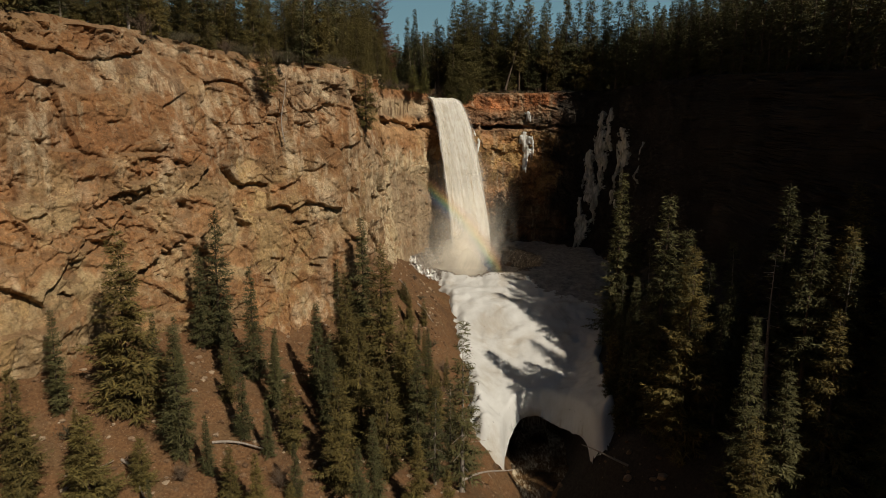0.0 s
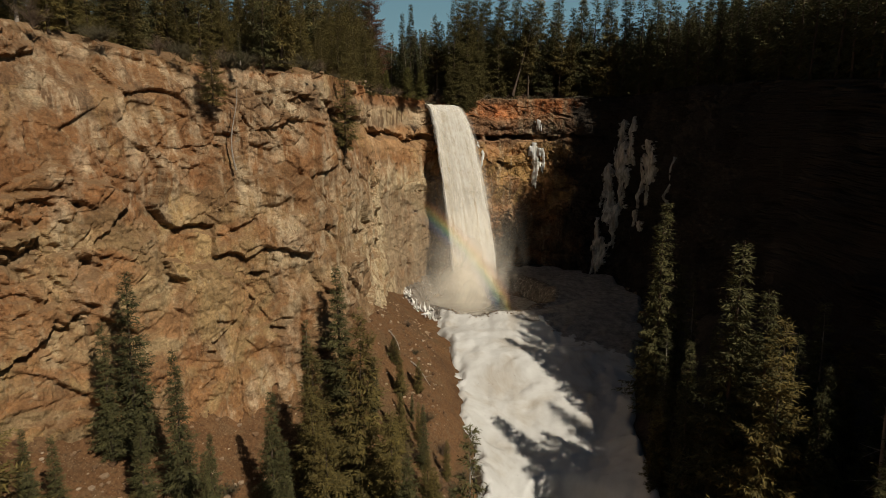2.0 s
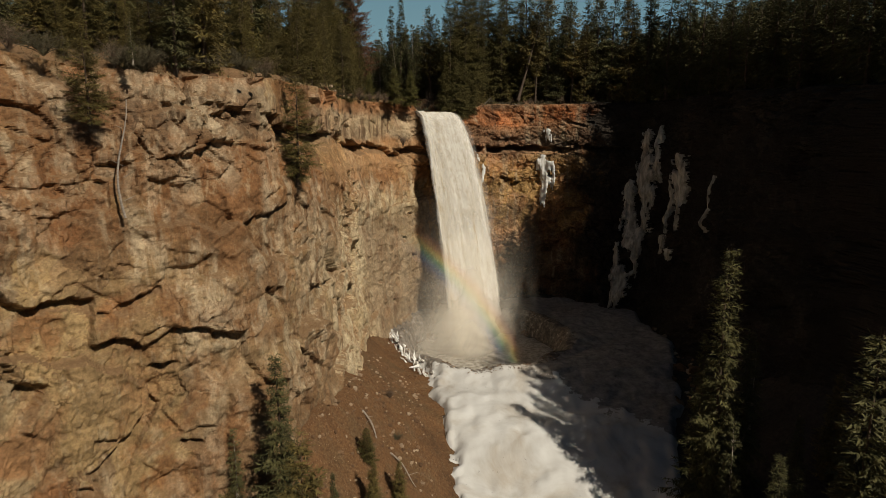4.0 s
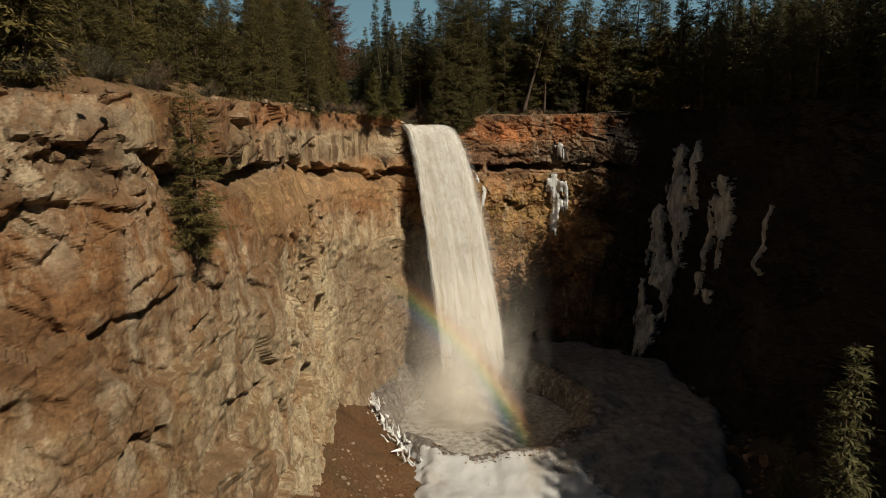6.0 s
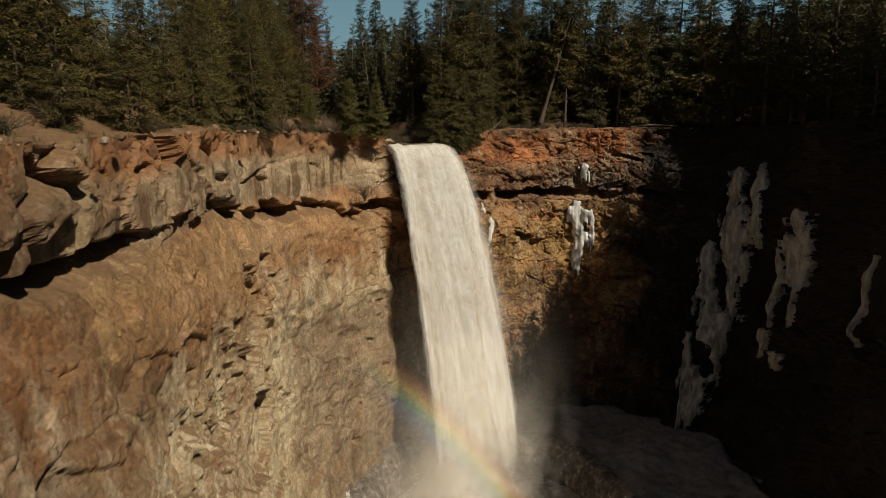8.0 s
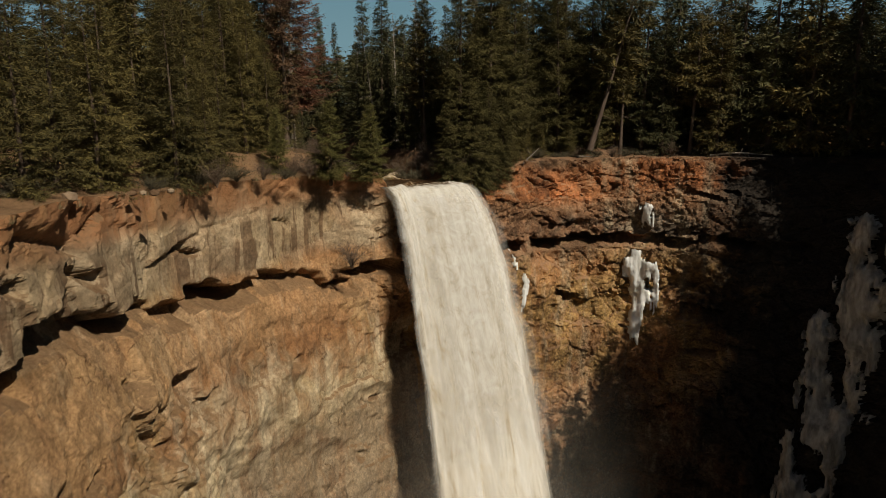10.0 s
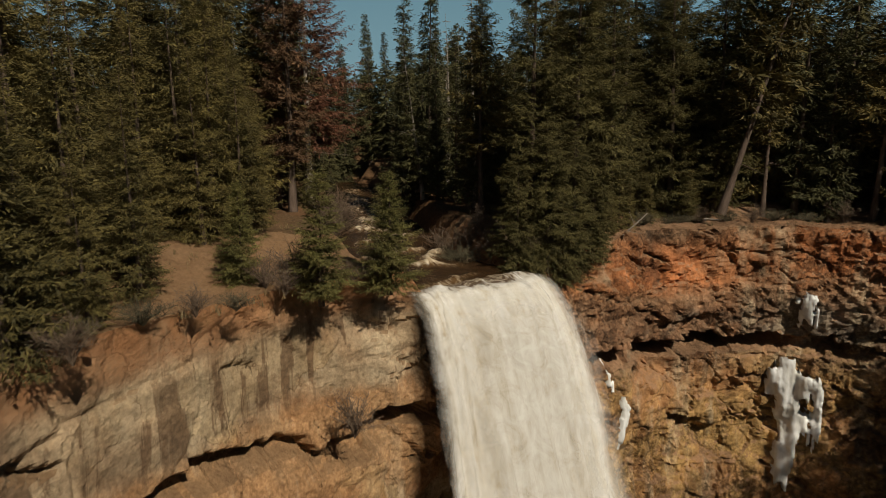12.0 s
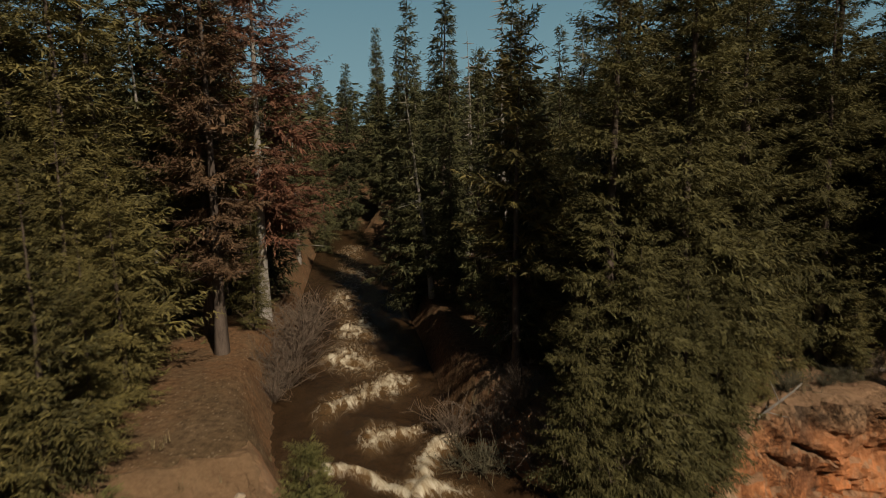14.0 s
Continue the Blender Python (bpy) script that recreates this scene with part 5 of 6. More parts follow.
for x, y, H, key in ((-11.6, 215.5, 26, "spruce"), (-9.4, 219, 27, "spruce"), (-7.6, 212.5, 19, "spruce"), (-5.0, 208.5, 17, "spruce"), (-6.5, 223, 20, "thin"), (-3.6, 216, 19, "spruce"), (-8.8, 228, 22, "snag"), (-5.4, 232, 21, "spruce"), (-26, 197.5, 30, "bank_fir"), (-22, 191, 26, "bank_fir"), (-21, 184.5, 22, "bank_fir"), (-26, 186, 30, "bank_fir"), (-20, 178, 16, "bank_fir"), (-23, 172, 22, "bank_fir"), (-18.5, 189.5, 12, "bank_fir"),
                     (-21.5, 201, 27, "pine"), (-29, 179, 28, "bank_fir"), (-18.5, 167, 12, "bank_fir"), (-24, 164, 18, "bank_fir"), (0.8, 199.0, 14, "big_fir"), (-2.6, 203.5, 21, "snag"), (14, 207, 19, "big_fir"), (24, 205, 21, "pine"), (29, 204, 19, "spruce"), (35, 201, 18, "fir"), (-23.5, 214, 22, "wood_spruce"), (-27, 211, 28, "wood_fir"), (-26.5, 203, 30, "wood_fir"), (-34, 262, 25, "spruce"), (-30.5, 268, 26, "spruce"), (-37, 271, 28, "spruce"), (-33, 276, 29, "spruce"), (-40, 266, 27, "spruce"), (-28, 272, 25, "spruce"), (-36, 256, 22, "spruce"), (-31, 222, 24, "spruce"), (-28, 229, 17, "thin"), (-33, 236, 23, "spruce"), (-30.5, 243, 16, "spruce"), (-37, 247, 25, "spruce"), (-18, 173, 10, "bank_fir"), (-16.5, 163.5, 14, "bank_fir"), (-18, 169.5, 16, "bank_fir"), (-15.6, 167, 9, "bank_fir"), (-19.5, 160.5, 15, "bank_fir"), (-17.2, 179.5, 12, "bank_fir"), (-16.2, 184.8, 9, "bank_fir"), (-18.8, 187, 15, "bank_fir"), (6.4, 194.6, 6, "bank_fir"), (8.4, 196.6, 6.5, "bank_fir"), (10.4, 198.8, 6, "bank_fir"), (4.4, 192.9, 4.5, "young"), (11.5, 206.5, 26, "big_fir"), (15.5, 205, 25, "big_fir"), (20, 206.5, 27, "big_fir"), (24, 208.5, 26, "wood_fir"), (27, 205.5, 25, "wood_spruce"), (31.5, 207, 26, "wood_spruce"), (36, 205, 24, "wood_fir"), (9, 209, 27, "wood_spruce"), (5, 204, 26, "wood_fir"), (-17.2, 181.5, 15, "bank_fir"), (-15.8, 182.2, 12, "bank_fir"), (-19.4, 181, 17, "bank_fir"), (-20.6, 162.8, 16, "bank_fir"), (-18.2, 157, 13, "bank_fir"), (-18.0, 153, 14, "bank_fir"), (-17.4, 164.5, 11, "bank_fir"), (-16.4, 171.8, 12, "bank_fir"), (-21.2, 174.6, 18, "bank_fir"), (-23.4, 189.5, 27, "big_fir"), (-23.5, 195, 26, "bank_fir"), (-29, 192, 31, "big_fir"), (12.5, 209.5, 33, "big_fir"), (17, 208.5, 34, "big_fir"), (22, 210, 33, "wood_spruce"), (27.5, 211, 34, "wood_fir"), (33, 210, 33, "wood_spruce"), (39, 208, 31, "wood_fir"), (7.4, 205.2, 30, "big_fir"), (-18.8, 202.2, 9, "bank_fir"), (-17, 149, 11, "bank_fir"), (-17.4, 145, 12, "bank_fir"), (-16.8, 138, 10, "bank_fir"), (-17.2, 131, 11, "bank_fir"), (-20.4, 113, 4.5, "bank_fir"), (-22, 111, 6, "bank_fir"), (-24.6, 109, 5, "bank_fir"), (-19.4, 116.4, 5, "bank_fir"), (-27.2, 106.8, 6, "bank_fir"), (-18.4, 121, 6, "bank_fir"), (-23, 113.5, 9, "bank_fir"), (-31, 103.5, 5, "bank_fir"), (-35.5, 99.5, 6, "bank_fir"), (-26.6, 110.5, 10, "bank_fir"), (-20.6, 119, 10, "bank_fir"), (6.0, 194.3, 4.2, "bank_fir"), (7.8, 195.7, 4.6, "bank_fir"), (9.6, 197.3, 4.0, "bank_fir"), (11.3, 199.2, 4.4, "bank_fir"), (4.6, 193.4, 3.6, "bank_fir"), (13.4, 201.2, 3.4, "bank_fir"), (38, 202, 28, "wood_spruce"), (41, 200, 29, "wood_spruce"), (44.5, 197.6, 29, "wood_fir"), (47.6, 195, 28, "wood_spruce"), (51, 191, 29, "wood_spruce"), (53.4, 186.5, 28, "wood_spruce"), (54.4, 181, 28, "wood_spruce"), (49.5, 198, 30, "wood_spruce"), (55, 192, 30, "wood_spruce"), (45, 203, 30, "wood_spruce"), (-21.5, 123, 11, "bank_fir"), (-19.6, 126.5, 9, "bank_fir"), (-24.5, 121, 12, "bank_fir"), (-23, 128, 12, "bank_fir"), (-27, 117.5, 11, "bank_fir"), (-26.5, 125, 13, "bank_fir"), (-30, 113, 10, "bank_fir"), (-20, 132, 10, "bank_fir"), (-31.5, 119, 12, "bank_fir"), (-34, 108, 9, "bank_fir"), (-39, 100, 9, "bank_fir"), (-44, 95, 9, "bank_fir"), (-19.4, 138.5, 11, "bank_fir")):
    plant(key, x, y, H)


def forest(seed, tries, x0, x1, y0, y1, gap, back, kinds, sizes, limit, group):
    rng = np.random.default_rng(seed)
    X, Y = x0 + (x1 - x0) * rng.random(tries), y0 + (y1 - y0) * rng.random(tries)
    out, _ = off_line(X, Y, EDGE)
    river, _ = off_line(X, Y, STREAM)
    ok = ~in_gorge(X, Y) & (out > back + 3.0 * (1 - smooth(100, 114, Y)) * (X < 0)) & (river > 6.6) & ~((X > -18) & (X < -6) & (Y > 168) & (Y < 203)) & ~((X > -14) & (X < 1.5) & (Y > 202) & (Y < 228))
    Z = stand(X, Y)
    for x, y, z, good in zip(X, Y, Z, ok):
        if not good or len(PLACED) > limit or min((x - a) ** 2 + (y - b) ** 2 for a, b in PLACED) < gap * gap:
            continue
        key = kinds[int(rng.random() * len(kinds))]
        lo, hi = sizes
        plant(key, float(x), float(y), lo + (hi - lo) * rng.random() ** 0.8, float(z) - 0.1, lean=(rng.normal(0, 1.2), rng.normal(0, 1.2)), group=group)


forest(14, 2600, -80, -18, 50, 116, 2.3, 4.6, ("wood_fir", "wood_spruce", "wood_fir", "bank_fir", "thin"), (11, 18), 340, "forest above the sunlit cliff")
forest(3, 5200, -58, -8, 88, 215, 2.3, 4.4, ("wood_fir", "wood_spruce", "wood_fir", "wood_fir", "wood_spruce", "wood_fir", "wood_fir", "wood_fir", "thin"), (13, 22), 410, "forest above the sunlit cliff")
forest(9, 900, -48, 2, 222, 262, 2.6, 2.6, ("wood_spruce", "spruce", "wood_spruce", "thin"), (15, 19), 445, "forest above the falls")
forest(4, 4200, -40, 52, 196, 240, 2.6, 2.6, ("wood_spruce", "wood_spruce", "wood_fir", "pine", "thin", "wood_spruce"), (16, 23), 535, "forest above the falls")
forest(6, 1500, 50, 62, 74, 196, 2.3, 2.2, ("shade_spruce",), (16, 20), 635, "forest above the shaded wall")
forest(5, 4200, 54, 84, 56, 215, 3.4, 2.5, ("shade_spruce", "shade_spruce", "wood_fir"), (16, 22), 715, "forest above the shaded wall")


def far_forest():
    rng = np.random.default_rng(12)
    parts = []
    proto = []
    for k in range(3):
        me = crown_mesh(np.random.default_rng(70 + k), 18, 3.0, 0.08, 0.8, 1.7, 6, -0.35, None, 6.0)
        co = np.empty(len(me.vertices) * 3, np.float32)
        me.vertices.foreach_get("co", co)
        proto.append(co.reshape(-1, 3))
        bpy.data.meshes.remove(me)
    areas = ((-120, 120, 236, 320, 700), (-112, -56, 60, 236, 260), (76, 120, 60, 236, 200))
    X = np.concatenate([a + (b - a) * rng.random(n) for a, b, _, _, n in areas])
    Y = np.concatenate([a + (b - a) * rng.random(n) for _, _, a, b, n in areas])
    out, _ = off_line(X, Y, EDGE)
    river, _ = off_line(X, Y, STREAM)
    ok = ~in_gorge(X, Y) & (river > 7) & ((Y > 236) | (X < -54) | (X > 76)) & (out > 12)
    Z = ground_height(X, Y)
    verts = []
    for x, y, z in np.stack([X, Y, Z], -1)[ok][:1050]:
        p = proto[int(rng.random() * 3)]
        s, a = 0.75 + 0.45 * rng.random(), rng.random() * 6.28
        q = p * s
        verts.append(np.stack([x + q[:, 0] * np.cos(a) - q[:, 1] * np.sin(a), y + q[:, 0] * np.sin(a) + q[:, 1] * np.cos(a), z + q[:, 2]], -1))
    v = np.vstack(verts)
    return tagged(new("distant_forest", mesh_of("distant_forest", v, np.arange(len(v)).reshape(-1, 3), SPRUCE)), "distant dark spruce forest", "forest", kind="stuff")


far_forest()



# ---- ice on the walls ----
def ice_drape(label, x, y, lobes, seed, thick=0.5, holes=(), material=None):
    """A frozen curtain that follows the rock. Each lobe hangs from a top to a bottom at a distance along the wall, with its half width."""
    px, py, nx, ny = foot_line
    mid = cols[np.argmin(np.hypot(px - x, py - y))]
    rng = np.random.default_rng(seed)
    tails = [(a + w * (1.7 * rng.random() - 0.85), top - (0.35 + 0.4 * rng.random()) * (top - bottom), bottom - (0.05 + 0.3 * rng.random()) * min(6.0, top - bottom), min(0.4 * w, 0.14 + 0.22 * rng.random())) for a, top, bottom, w in lobes for _ in range(5)]
    lobes = list(lobes) + tails
    lo, hi = min(a - w for a, _, _, w in lobes) - 0.8, max(a + w for a, _, _, w in lobes) + 0.8
    S, Z = np.meshgrid(np.arange(lo, hi, 0.13), np.arange(max(v[1] for v in lobes) + 0.4, min(v[2] for v in lobes) - 1.2, -0.13))
    jag = (fbm(xyz(S / 0.9 + seed * 9.1, Z / 1.6, seed), 3, seed + 3) + 0.7 * fbm(xyz(S / 0.3, Z / 1.2, seed), 3, seed + 5)).reshape(S.shape)
    sway = 0.35 * fbm(xyz(Z / 2.2, seed, S / 6), 3, seed).reshape(S.shape)

    def reach(a, top, bottom, w):
        f = (top - Z) / (top - bottom) + 0.10 * jag * min(1.0, 4.0 / (top - bottom))
        half = w * np.clip(0.3 + 3.5 * f, 0, 1) * np.clip(1 - f, 0, 1) ** 0.32 * (1 + 0.8 * jag)
        return np.where((f > 0) & (f < 1), half - np.abs(S - a - sway * min(1.0, w)), -1.0)

    m = np.max([reach(*v) for v in lobes], axis=0)
    for v in holes:
        m = np.minimum(m, -reach(*v))
    ci = np.clip(np.searchsorted(cols, (mid + S).ravel()), 1, len(cols) - 1)
    row_z = sheet[22:, :, 2]
    zt, zb = row_z[0, ci], row_z[-1, ci]
    rf = np.clip((zt - Z.ravel()) / (zt - zb) * (row_z.shape[0] - 1), 0, row_z.shape[0] - 2)
    r0 = rf.astype(int)
    w = (rf - r0)[:, None]
    base = sheet[22:][r0, ci] * (1 - w) + sheet[22:][r0 + 1, ci] * w
    base = base.reshape(*S.shape, 3)
    for axis in (0, 1):
        pad = np.concatenate([np.repeat(np.take(base, [0], axis), 5, axis), base, np.repeat(np.take(base, [-1], axis), 5, axis)], axis)
        base = sum(np.take(pad, range(k, k + S.shape[axis]), axis) for k in range(11)) / 11
    base = base.reshape(-1, 3)
    bulge = np.where(m.ravel() > 0, min(0.5, 0.1 + thick) + thick * np.clip(m.ravel(), 0, 1) ** 0.6 + 0.22 * fbm(xyz(S / 0.5, Z / 2.4, 2), 4, seed + 12), -0.5)
    V = base + np.stack([nx[ci], ny[ci], np.zeros(len(ci))], -1) * bulge[:, None]
    faces = grid_faces(*S.shape)
    faces = faces[(m > -0.16).ravel()[faces].all(1)]
    used, inv = np.unique(faces, return_inverse=True)
    me = mesh_of("ice_curtain", V[used], inv.reshape(-1, 4), material or ICE)
    return tagged(new("ice_curtain", me), label, "ice", "ice on the gorge walls")


ice_drape("white ice curtain with hanging tails on ochre rock", 25.8, 201, ((-0.3, 36.0, 29.0, 1.25), (-1.6, 35.0, 32.6, 0.8), (1.0, 34.6, 31.4, 1.2), (2.0, 33.9, 28.9, 0.65), (0.2, 32.8, 24.8, 0.75), (1.2, 31.0, 28.8, 0.7), (-0.7, 27.8, 24.6, 0.3)), 4, 0.28, ((1.15, 32.3, 30.6, 0.3),))
ice_drape("small white ice streak beside the waterfall", 8.9, 195.1, ((0, 37.0, 35.0, 0.28),), 7, 0.15)
ice_drape("small white ice streak beside the waterfall", 9.9, 195.8, ((0, 34.0, 30.4, 0.26), (0.15, 33.4, 31.6, 0.3)), 9, 0.15)
ice_drape("tall grey ice curtain on the shaded wall", 47.4, 188, ((-1.5, 42.0, 33.0, 1.7), (2.6, 42.6, 32.0, 1.4), (-0.6, 36.4, 26.0, 2.6), (-4.2, 30.6, 15.0, 2.2), (-0.8, 31.0, 14.6, 1.3), (-2.6, 21.0, 14.5, 3.2), (-6.6, 16.5, 7.6, 1.0), (-1.6, 16.5, 10.0, 0.9), (-4.6, 11.5, 2.0, 3.2)), 12, 0.7, ((-2.4, 27.5, 19.6, 1.0), (-3.4, 15.2, 9.4, 1.7)), SHADE_ICE)
ice_drape("grey ice curtain with long tails on the shaded wall", 50.6, 179.0, ((1.2, 36.8, 27.4, 2.0), (-0.6, 33.4, 27.0, 1.6), (-3.0, 30.8, 21.4, 0.6), (0.8, 29.0, 22.6, 0.6)), 15, 0.6, (), SHADE_ICE)
ice_drape("thin grey ice streak on the shaded wall", 51, 166.5, ((0.5, 31.8, 24.0, 0.6), (1.0, 33.0, 28.0, 0.4)), 18, 0.4, (), SHADE_ICE)
ice_drape("small grey ice patch on the shaded wall", 50.2, 181.0, ((-1.6, 19.4, 16.0, 1.0), (1.0, 16.8, 14.6, 1.1)), 19, 0.4, (), SHADE_ICE)
ice_drape("pale ice patch under the overhang", 26.5, 201, ((0, 42.2, 39.6, 0.9),), 21, 0.3)


# ---- rubble, boulders, fallen wood ----
def stone(rng, size):
    bm = bmesh.new()
    bmesh.ops.create_icosphere(bm, subdivisions=1, radius=1)
    sx = Vector((0.7 + 0.6 * rng.random(), 0.7 + 0.6 * rng.random(), 0.5 + 0.4 * rng.random()))
    for v in bm.verts:
        v.co = Vector(a * b for a, b in zip(v.co, sx)) * size * (0.72 + 0.5 * rng.random())
    co = np.array([v.co[:] for v in bm.verts])
    fa = np.array([[v.index for v in f.verts] for f in bm.faces])
    bm.free()
    return co, fa


def stone_material():
    n = Nodes("loose_lava_stones")
    isl = n.add("NewGeometry").outputs["Random Per Island"]
    col = n.ramp(isl, (0.1, (0.10, 0.058, 0.032)), (0.6, (0.19, 0.115, 0.064)), (0.97, (0.36, 0.27, 0.185)))
    col = n.mix(0.7, col, n.ramp(n.noise(n.place(), 3.0, 6, 0.7), (0.3, 0.55), (0.7, 1.3)), "MULTIPLY")
    return n.finish(col, 0.93, n.bump(n.noise(n.place(), 5.0, 6, 0.7), 0.7, 0.08), 0.15)


STONE = stone_material()


def rubble(name, label, seed, n, xs, ys, size, keep, rest=None):
    rng = np.random.default_rng(seed)
    protos = [stone(rng, 1.0) for _ in range(8)]
    X, Y = xs[0] + (xs[1] - xs[0]) * rng.random(n), ys[0] + (ys[1] - ys[0]) * rng.random(n)
    ok = keep(X, Y)
    X, Y = X[ok], Y[ok]
    Z = rest(X, Y) if rest else stand(X, Y)
    parts = []
    for x, y, z in zip(X, Y, Z):
        co, fa = protos[int(rng.random() * 8)]
        a, s = rng.random() * 6.28, size * (0.35 + rng.random() ** 4 * 3)
        p = np.stack([co[:, 0] * math.cos(a) - co[:, 1] * math.sin(a), co[:, 0] * math.sin(a) + co[:, 1] * math.cos(a), co[:, 2]], -1) * s + (x, y, z + 0.1 * s)
        parts.append((p, fa))
    v, f = joined(parts)
    return tagged(new(name, mesh_of(name, v, f, STONE, False)), label, "stones", kind="stuff")


rubble("scree_rubble", "loose reddish scree stones on the slope", 5, 10000, (-46, 4), (48, 150), 0.12, lambda X, Y: in_gorge(X, Y) & (X < np.interp(Y, [48, 90, 150], [0, 3, -3])))
rubble("rim_stones", "pale stones along the cliff edge", 6, 1500, (-30, 34), (106, 206), 0.14, lambda X, Y: (~in_gorge(X, Y)) & (off_line(X, Y, EDGE)[0] < 8) & (off_line(X, Y, STREAM)[0] > 5))
rubble("stream_boulders", "dark wet boulders in the lower stream", 8, 200, (4, 34), (70, 100), 0.32, lambda X, Y: in_gorge(X, Y))
rubble("pool_debris", "dirty rock and ice debris round the plunge pool", 9, 2600, (-10, 46), (140, 196), 0.36, lambda X, Y: in_gorge(X, Y) & (np.hypot((X - 9.5) / 15.5, (Y - 168.5) / 17.0) > 0.97) & ((X > 22) | (Y > 180)))


rubble("snow_debris", "brown rock and ice debris on the snow beside the pool", 12, 16000, (-12, 26), (144, 182), 0.06, lambda X, Y: (np.abs(np.hypot((X - 9.5) / 15.5, (Y - 168.5) / 17.0) + 0.12 * fbm(xyz(X / 3, Y / 3, 0), 3, 5) - 1.10) < 0.1) & (fbm(xyz(X / 1.4, Y / 1.4, 0), 3, 8) > 0.02) & (X < 22), on_snow)


def ice_shards():
    """Broken white ice standing up along the lip of the pool."""
    rng = np.random.default_rng(15)
    parts = []
    for _ in range(280):
        y = 150 + 21 * rng.random()
        x = np.interp(y, [150, 160, 166, 172], [-1.6, -5.2, -8.7, -11.6]) + rng.normal(0, 0.5)
        z = float(on_snow([x], [y])[0]) - 0.2
        d = rng.normal(0, 0.55, 3) + (-0.35, -0.2, 1.0)
        d = d / np.linalg.norm(d) * (0.7 + 1.7 * rng.random() ** 2)
        t = np.linspace(0, 1, 3)[:, None]
        parts.append(tube(np.array((x, y, z)) + d * t + rng.normal(0, 0.08, (3, 3)), np.array((0.3, 0.22, 0.04)) * (0.5 + rng.random()), 4))
    v, f = joined(parts)
    return tagged(new("ice_shards", mesh_of("ice_shards", v, f, ICE, False)), "jagged white ice shards on the lip of the pool", "ice", kind="stuff")


ice_shards()


def log(x, y, z, length, radius, heading, slope, label="weathered grey fallen log"):
    rng = np.random.default_rng(int(abs(x * 31 + y * 17)))
    t = np.linspace(0, length, 9)
    path = np.stack([t, 0.04 * length * np.sin(t / length * 5), 0.03 * length * np.sin(t / length * 4)], -1)
    parts = [tube(path, radius * np.linspace(1, 0.35, 9), 7)]
    for _ in range(5):
        a, q = rng.random() * length * 0.8, rng.random() * 6.28
        e = np.linspace(0, 0.4 + 0.8 * rng.random(), 3)
        parts.append(tube(np.stack([a + e * 0.5, e * np.cos(q), e * np.sin(q)], -1), radius * 0.3 * np.array([1, 0.7, 0.3]), 4))
    v, f = joined(parts)
    ob = tagged(new("fallen_log", mesh_of("fallen_log", v, f, SILVER)), label, "log", "fallen wood")
    ob.matrix_basis = pose(x, y, z, 0, 0, heading) @ pose(0, 0, 0, 0, -slope, 0)
    return ob


for x, y, length, r, heading, slope in ((-33, 60, 6, 0.16, -40, -22), (-26, 66, 7, 0.18, 15, -14), (-36, 55, 5, 0.13, 60, 10), (-5, 118, 5, 0.12, -30, -40), (-8.6, 121, 6, 0.12, -50, -42), (16, 203.2, 6, 0.14, 15, 1), (34, 200.5, 7, 0.16, -25, 2), (3, 82, 8, 0.2, 25, 0), (28, 88, 8, 0.2, 140, 6)):
    log(x, y, float(stand([x], [y])[0]) + r * 0.8, length, r, heading, slope)
for x, y, z, length, heading, slope in ((-24.3, 98.2, 33.4, 9.5, 100, 82), (-18.0, 110.2, 41.0, 4.8, 160, 80), (9.6, 197.2, 45.5, 4.6, 15, 50), (-21.8, 103.5, 38.0, 6.0, 120, 70)):
    log(x, y, z, length, 0.11, heading, slope, "dead pole leaning against the cliff")


# ---- shrubs and dry grass ----
def shrub_mesh(seed, H, R, sticks, material):
    rng = np.random.default_rng(seed)
    parts = []
    for _ in range(sticks):
        a, r = rng.random() * 6.28, R * rng.random() ** 0.6
        t = np.linspace(0, 1, 4)
        bend = rng.normal(0, 0.32, 2)
        p = np.stack([np.cos(a) * r * t ** 1.3 + bend[0] * t * t, np.sin(a) * r * t ** 1.3 + bend[1] * t * t, H * (0.5 + 0.5 * rng.random()) * t * (1.1 - 0.35 * r / R * t)], -1)
        parts.append(tube(p, 0.014 * H ** 0.3 * np.array([1.4, 1, 0.7, 0.35]), 3))
        for _ in range(8):
            q, e = 0.4 + 0.6 * rng.random(), np.linspace(0, 0.3 * H * rng.random() + 0.1, 2)
            o = np.array([np.interp(q, t, p[:, k]) for k in range(3)])
            d = rng.normal(0, 1, 3) + (0, 0, 0.7)
            d /= np.linalg.norm(d)
            parts.append(tube(o + e[:, None] * d, (0.011, 0.005), 3))
    v, f = joined(parts)
    return mesh_of("shrub", v, f, material)


SHRUBS = {"brown": [shrub_mesh(k, 1.8, 1.0, 40, DRY) for k in (1, 2)], "grey": [shrub_mesh(k + 5, 1.0, 1.1, 48, GREY) for k in (1, 2)]}


def shrub(x, y, kind, size, z=None, label=""):
    z = float(stand([x], [y])[0]) if z is None else z
    ob = tagged(new("shrub", SHRUBS[kind][int(abs(x * 3 + y)) % 2]), label or {"brown": "leafless brown shrub of thin twigs", "grey": "low grey-green sage shrub"}[kind], "shrub", "shrubs of the plateau edge")
    ob.matrix_basis = pose(x, y, z - 0.05, 0, 0, (x * 77 + y * 31) % 360) @ Matrix.Scale(size, 4)
    return ob


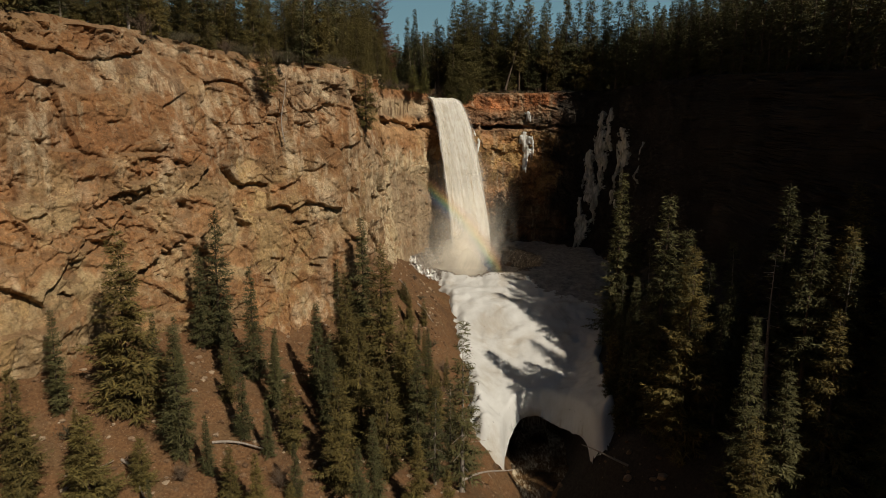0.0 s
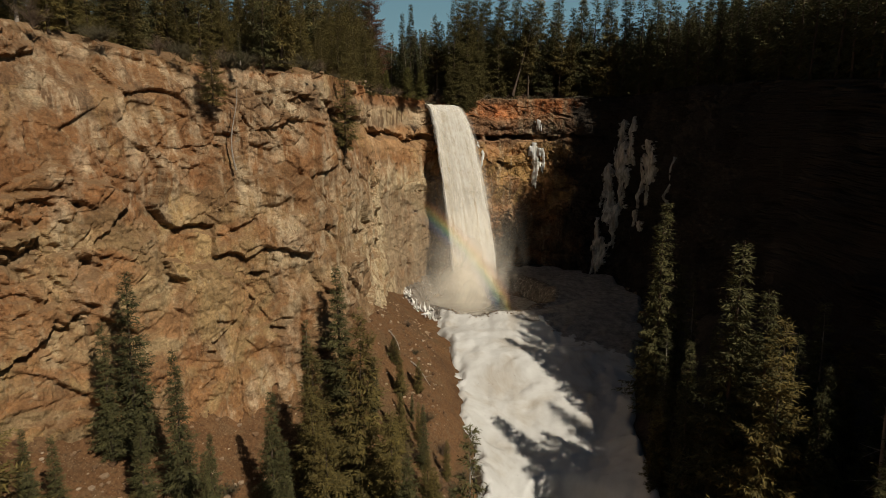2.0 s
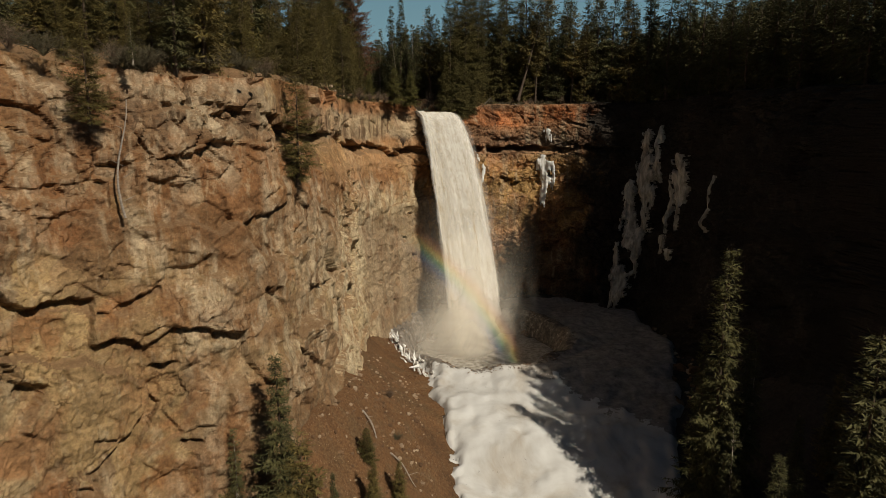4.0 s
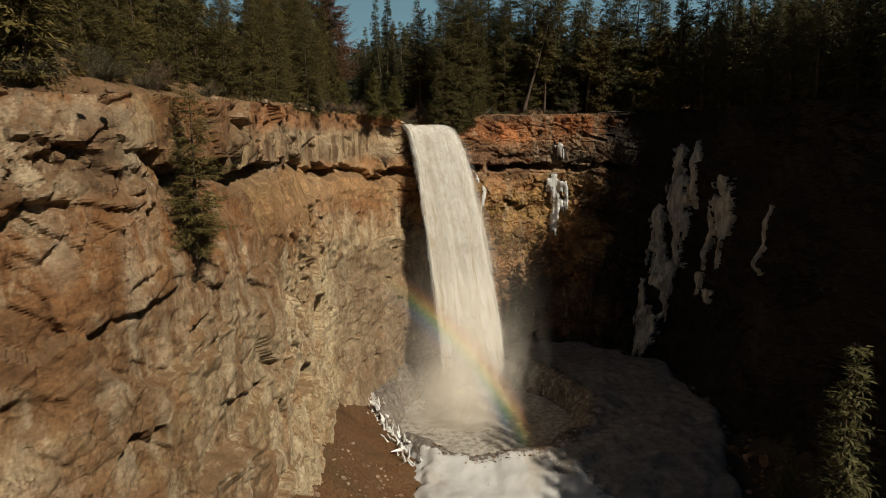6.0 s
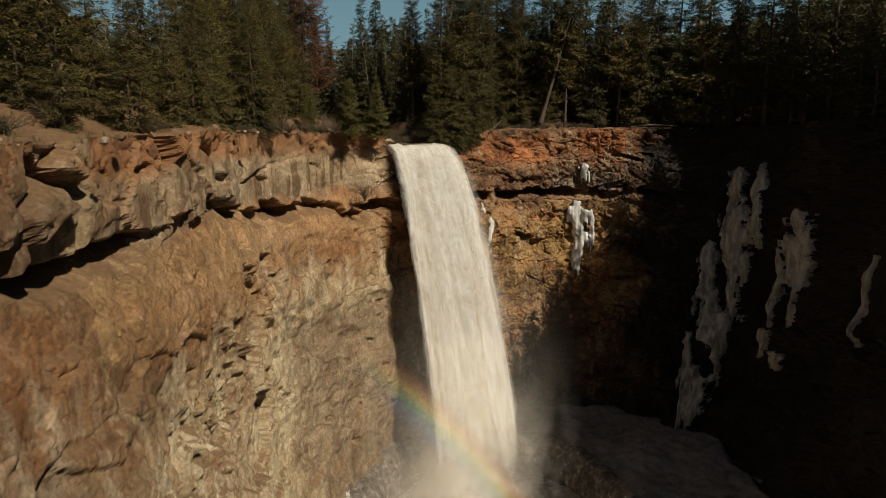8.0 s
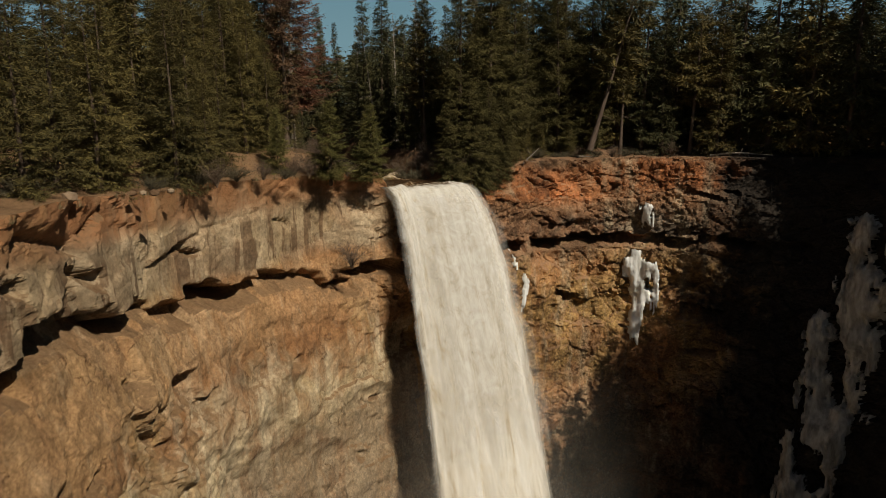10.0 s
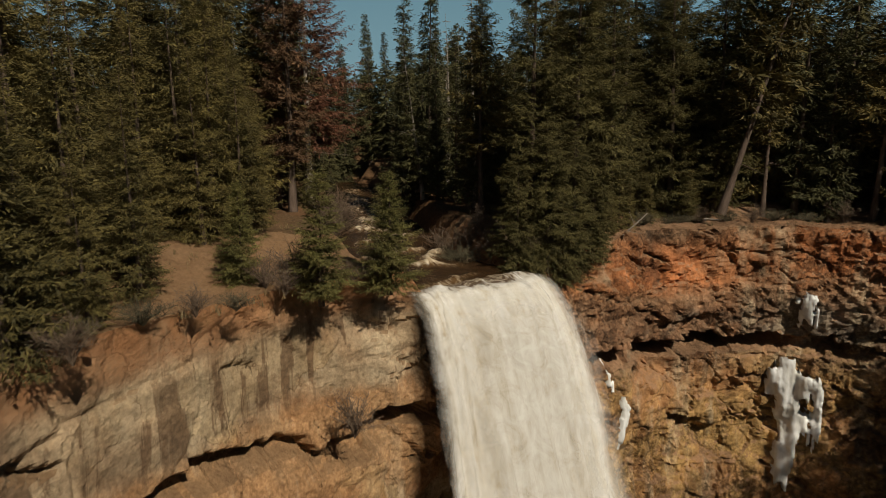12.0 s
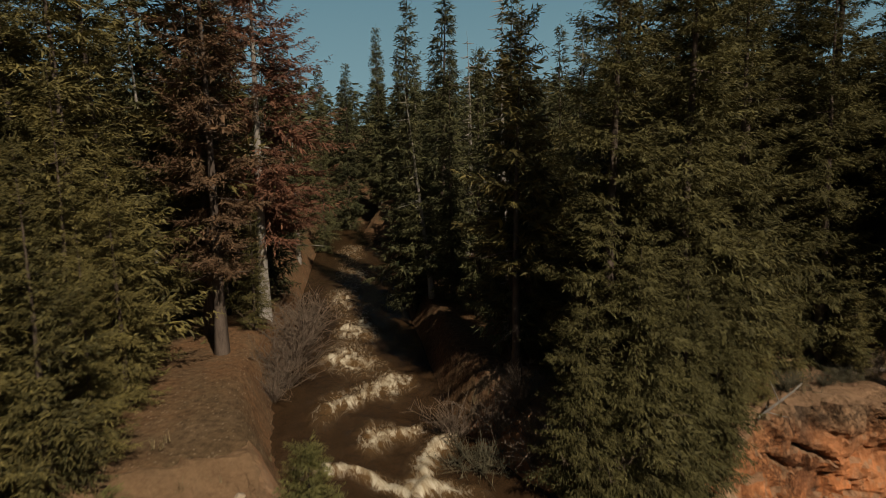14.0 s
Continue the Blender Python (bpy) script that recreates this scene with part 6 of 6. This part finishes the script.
for x, y, kind, size in ((-3.9, 181.6, "brown", 1.0), (-9.6, 173.4, "brown", 1.0), (-8.9, 176.6, "brown", 1.3), (-6.5, 180.5, "brown", 1.0), (-10.4, 178.0, "brown", 1.5), (-15.6, 199.5, "brown", 2.2), (-16.6, 203, "brown", 2.6), (-17.4, 206.5, "brown", 2.6), (-15.2, 197.2, "brown", 1.4), (-18.4, 210, "brown", 2.4), (-2.8, 193.2, "grey", 1.9), (-11, 171.5, "grey", 1.0), (-14, 168.5, "grey", 1.3), (-15.2, 165, "grey", 1.4), (-13.6, 163.6, "brown", 1.2), (-16.4, 160, "grey", 1.2),
                         (2.0, 191.8, "brown", 1.6), (4.6, 192.6, "brown", 1.8), (-1.0, 195.2, "brown", 1.5), (-3.0, 193.4, "grey", 1.5), (-0.2, 192.9, "brown", 1.4), (12.6, 200.2, "grey", 1.3), (16.4, 202.4, "grey", 1.2), (18, 202.9, "brown", 1.0), (20.6, 203.6, "grey", 1.2), (24.6, 203.8, "grey", 1.3), (30, 202.6, "brown", 1.2), (33.5, 201.4, "grey", 1.2), (15, 201.5, "grey", 0.9), (22.5, 203, "brown", 1.0), (27, 202.8, "grey", 1.1), (-17, 126, "grey", 1.2), (-17.5, 131, "brown", 1.2), (-16.6, 140, "grey", 1.3), (-17.6, 149, "grey", 1.4), (-18.2, 119, "brown", 1.4), (-22, 110, "grey", 1.3), (-30, 99, "grey", 2.0), (-36, 93, "grey", 1.8), (-40, 88, "brown", 1.6), (-27, 104, "brown", 1.4),
                         (-12, 97, "grey", 1.3), (-27, 60, "brown", 1.2), (-38, 60, "grey", 1.4), (-18, 64, "brown", 1.5), (-22, 83, "grey", 1.4), (-7.2, 178.2, "brown", 0.9), (-6.3, 177.0, "brown", 0.8), (-9.9, 174.9, "brown", 1.0), (-11.6, 176.2, "brown", 1.2), (3.4, 191.2, "brown", 1.2), (5.6, 193.0, "grey", 1.4), (-2.0, 194.6, "brown", 1.3), (1.0, 192.4, "brown", 1.4), (-4.4, 195.5, "brown", 1.6), (-12.4, 170.2, "brown", 0.9), (-21, 110.6, "grey", 1.6), (-23.4, 108.4, "brown", 1.3), (-25.8, 106.4, "grey", 1.7), (-29, 103, "grey", 1.5), (-33, 99.5, "brown", 1.4), (-19.2, 114, "grey", 1.4), (-18.4, 117.5, "grey", 1.3), (-38, 95, "grey", 1.7), (-4.5, 122, "grey", 1.0), (-6, 130, "brown", 0.9)):
    shrub(x, y, kind, size)


for x, y, size in ((-5.5, 86, 1.6), (-3.8, 89, 1.9), (-1.5, 87.5, 1.5), (0.4, 90, 1.9), (2.0, 93, 1.6), (-2.8, 94, 1.8), (-0.6, 97, 1.7), (1.4, 100, 1.5), (-4.6, 99, 1.6), (2.6, 104, 1.3), (0.2, 105, 1.4), (-2.2, 108, 1.5), (3.2, 88, 1.6), (-7, 92, 1.6)):
    shrub(x, y, "brown" if int(y) % 2 else "grey", size, label="dry scrub on the scree above the snow")
rng_hump = np.random.default_rng(77)
for x, y in zip(-28.5 + 9.5 * rng_hump.random(26), 104 + 16 * rng_hump.random(26)):
    if off_line([x], [y], EDGE)[0][0] > 4.5 and not in_gorge([x], [y])[0]:
        shrub(float(x), float(y), "grey", 1.2 + 0.9 * float(rng_hump.random()), label="low dark olive juniper on the earth slope")
shrub(-6.6, 176.0, "brown", 1.5, 38.2, "dry hanging roots under the cap rock")


def grass(seed, n, xs, ys, keep, height):
    rng = np.random.default_rng(seed)
    X, Y = xs[0] + (xs[1] - xs[0]) * rng.random(n), ys[0] + (ys[1] - ys[0]) * rng.random(n)
    ok = keep(X, Y) & (fbm(xyz(X / 4, Y / 4, 0), 3, 3) > -0.1)
    X, Y = X[ok], Y[ok]
    Z = stand(X, Y)
    k = 9
    bx, by, bz = (np.repeat(v, k) for v in (X, Y, Z))
    m = len(bx)
    a, h = rng.random(m) * 6.28, height * (0.5 + rng.random(m))
    r = 0.18 * rng.random(m)
    ox, oy = bx + r * np.cos(a * 3), by + r * np.sin(a * 3)
    V = np.stack([np.stack([ox - 0.02 * np.sin(a), oy + 0.02 * np.cos(a), bz - 0.05], -1), np.stack([ox + 0.02 * np.sin(a), oy - 0.02 * np.cos(a), bz - 0.05], -1), np.stack([ox + 0.5 * h * np.cos(a), oy + 0.5 * h * np.sin(a), bz + h], -1)], 1).reshape(-1, 3)
    return tagged(new("dry_grass", mesh_of("dry_grass", V, np.arange(len(V)).reshape(-1, 3), GRASS)), "dry yellow grass tufts along the cliff edge", "grass", kind="stuff")


grass(31, 5000, (-34, 40), (100, 210), lambda X, Y: (~in_gorge(X, Y)) & (off_line(X, Y, EDGE)[0] < 11) & (off_line(X, Y, STREAM)[0] > 5), 0.35)
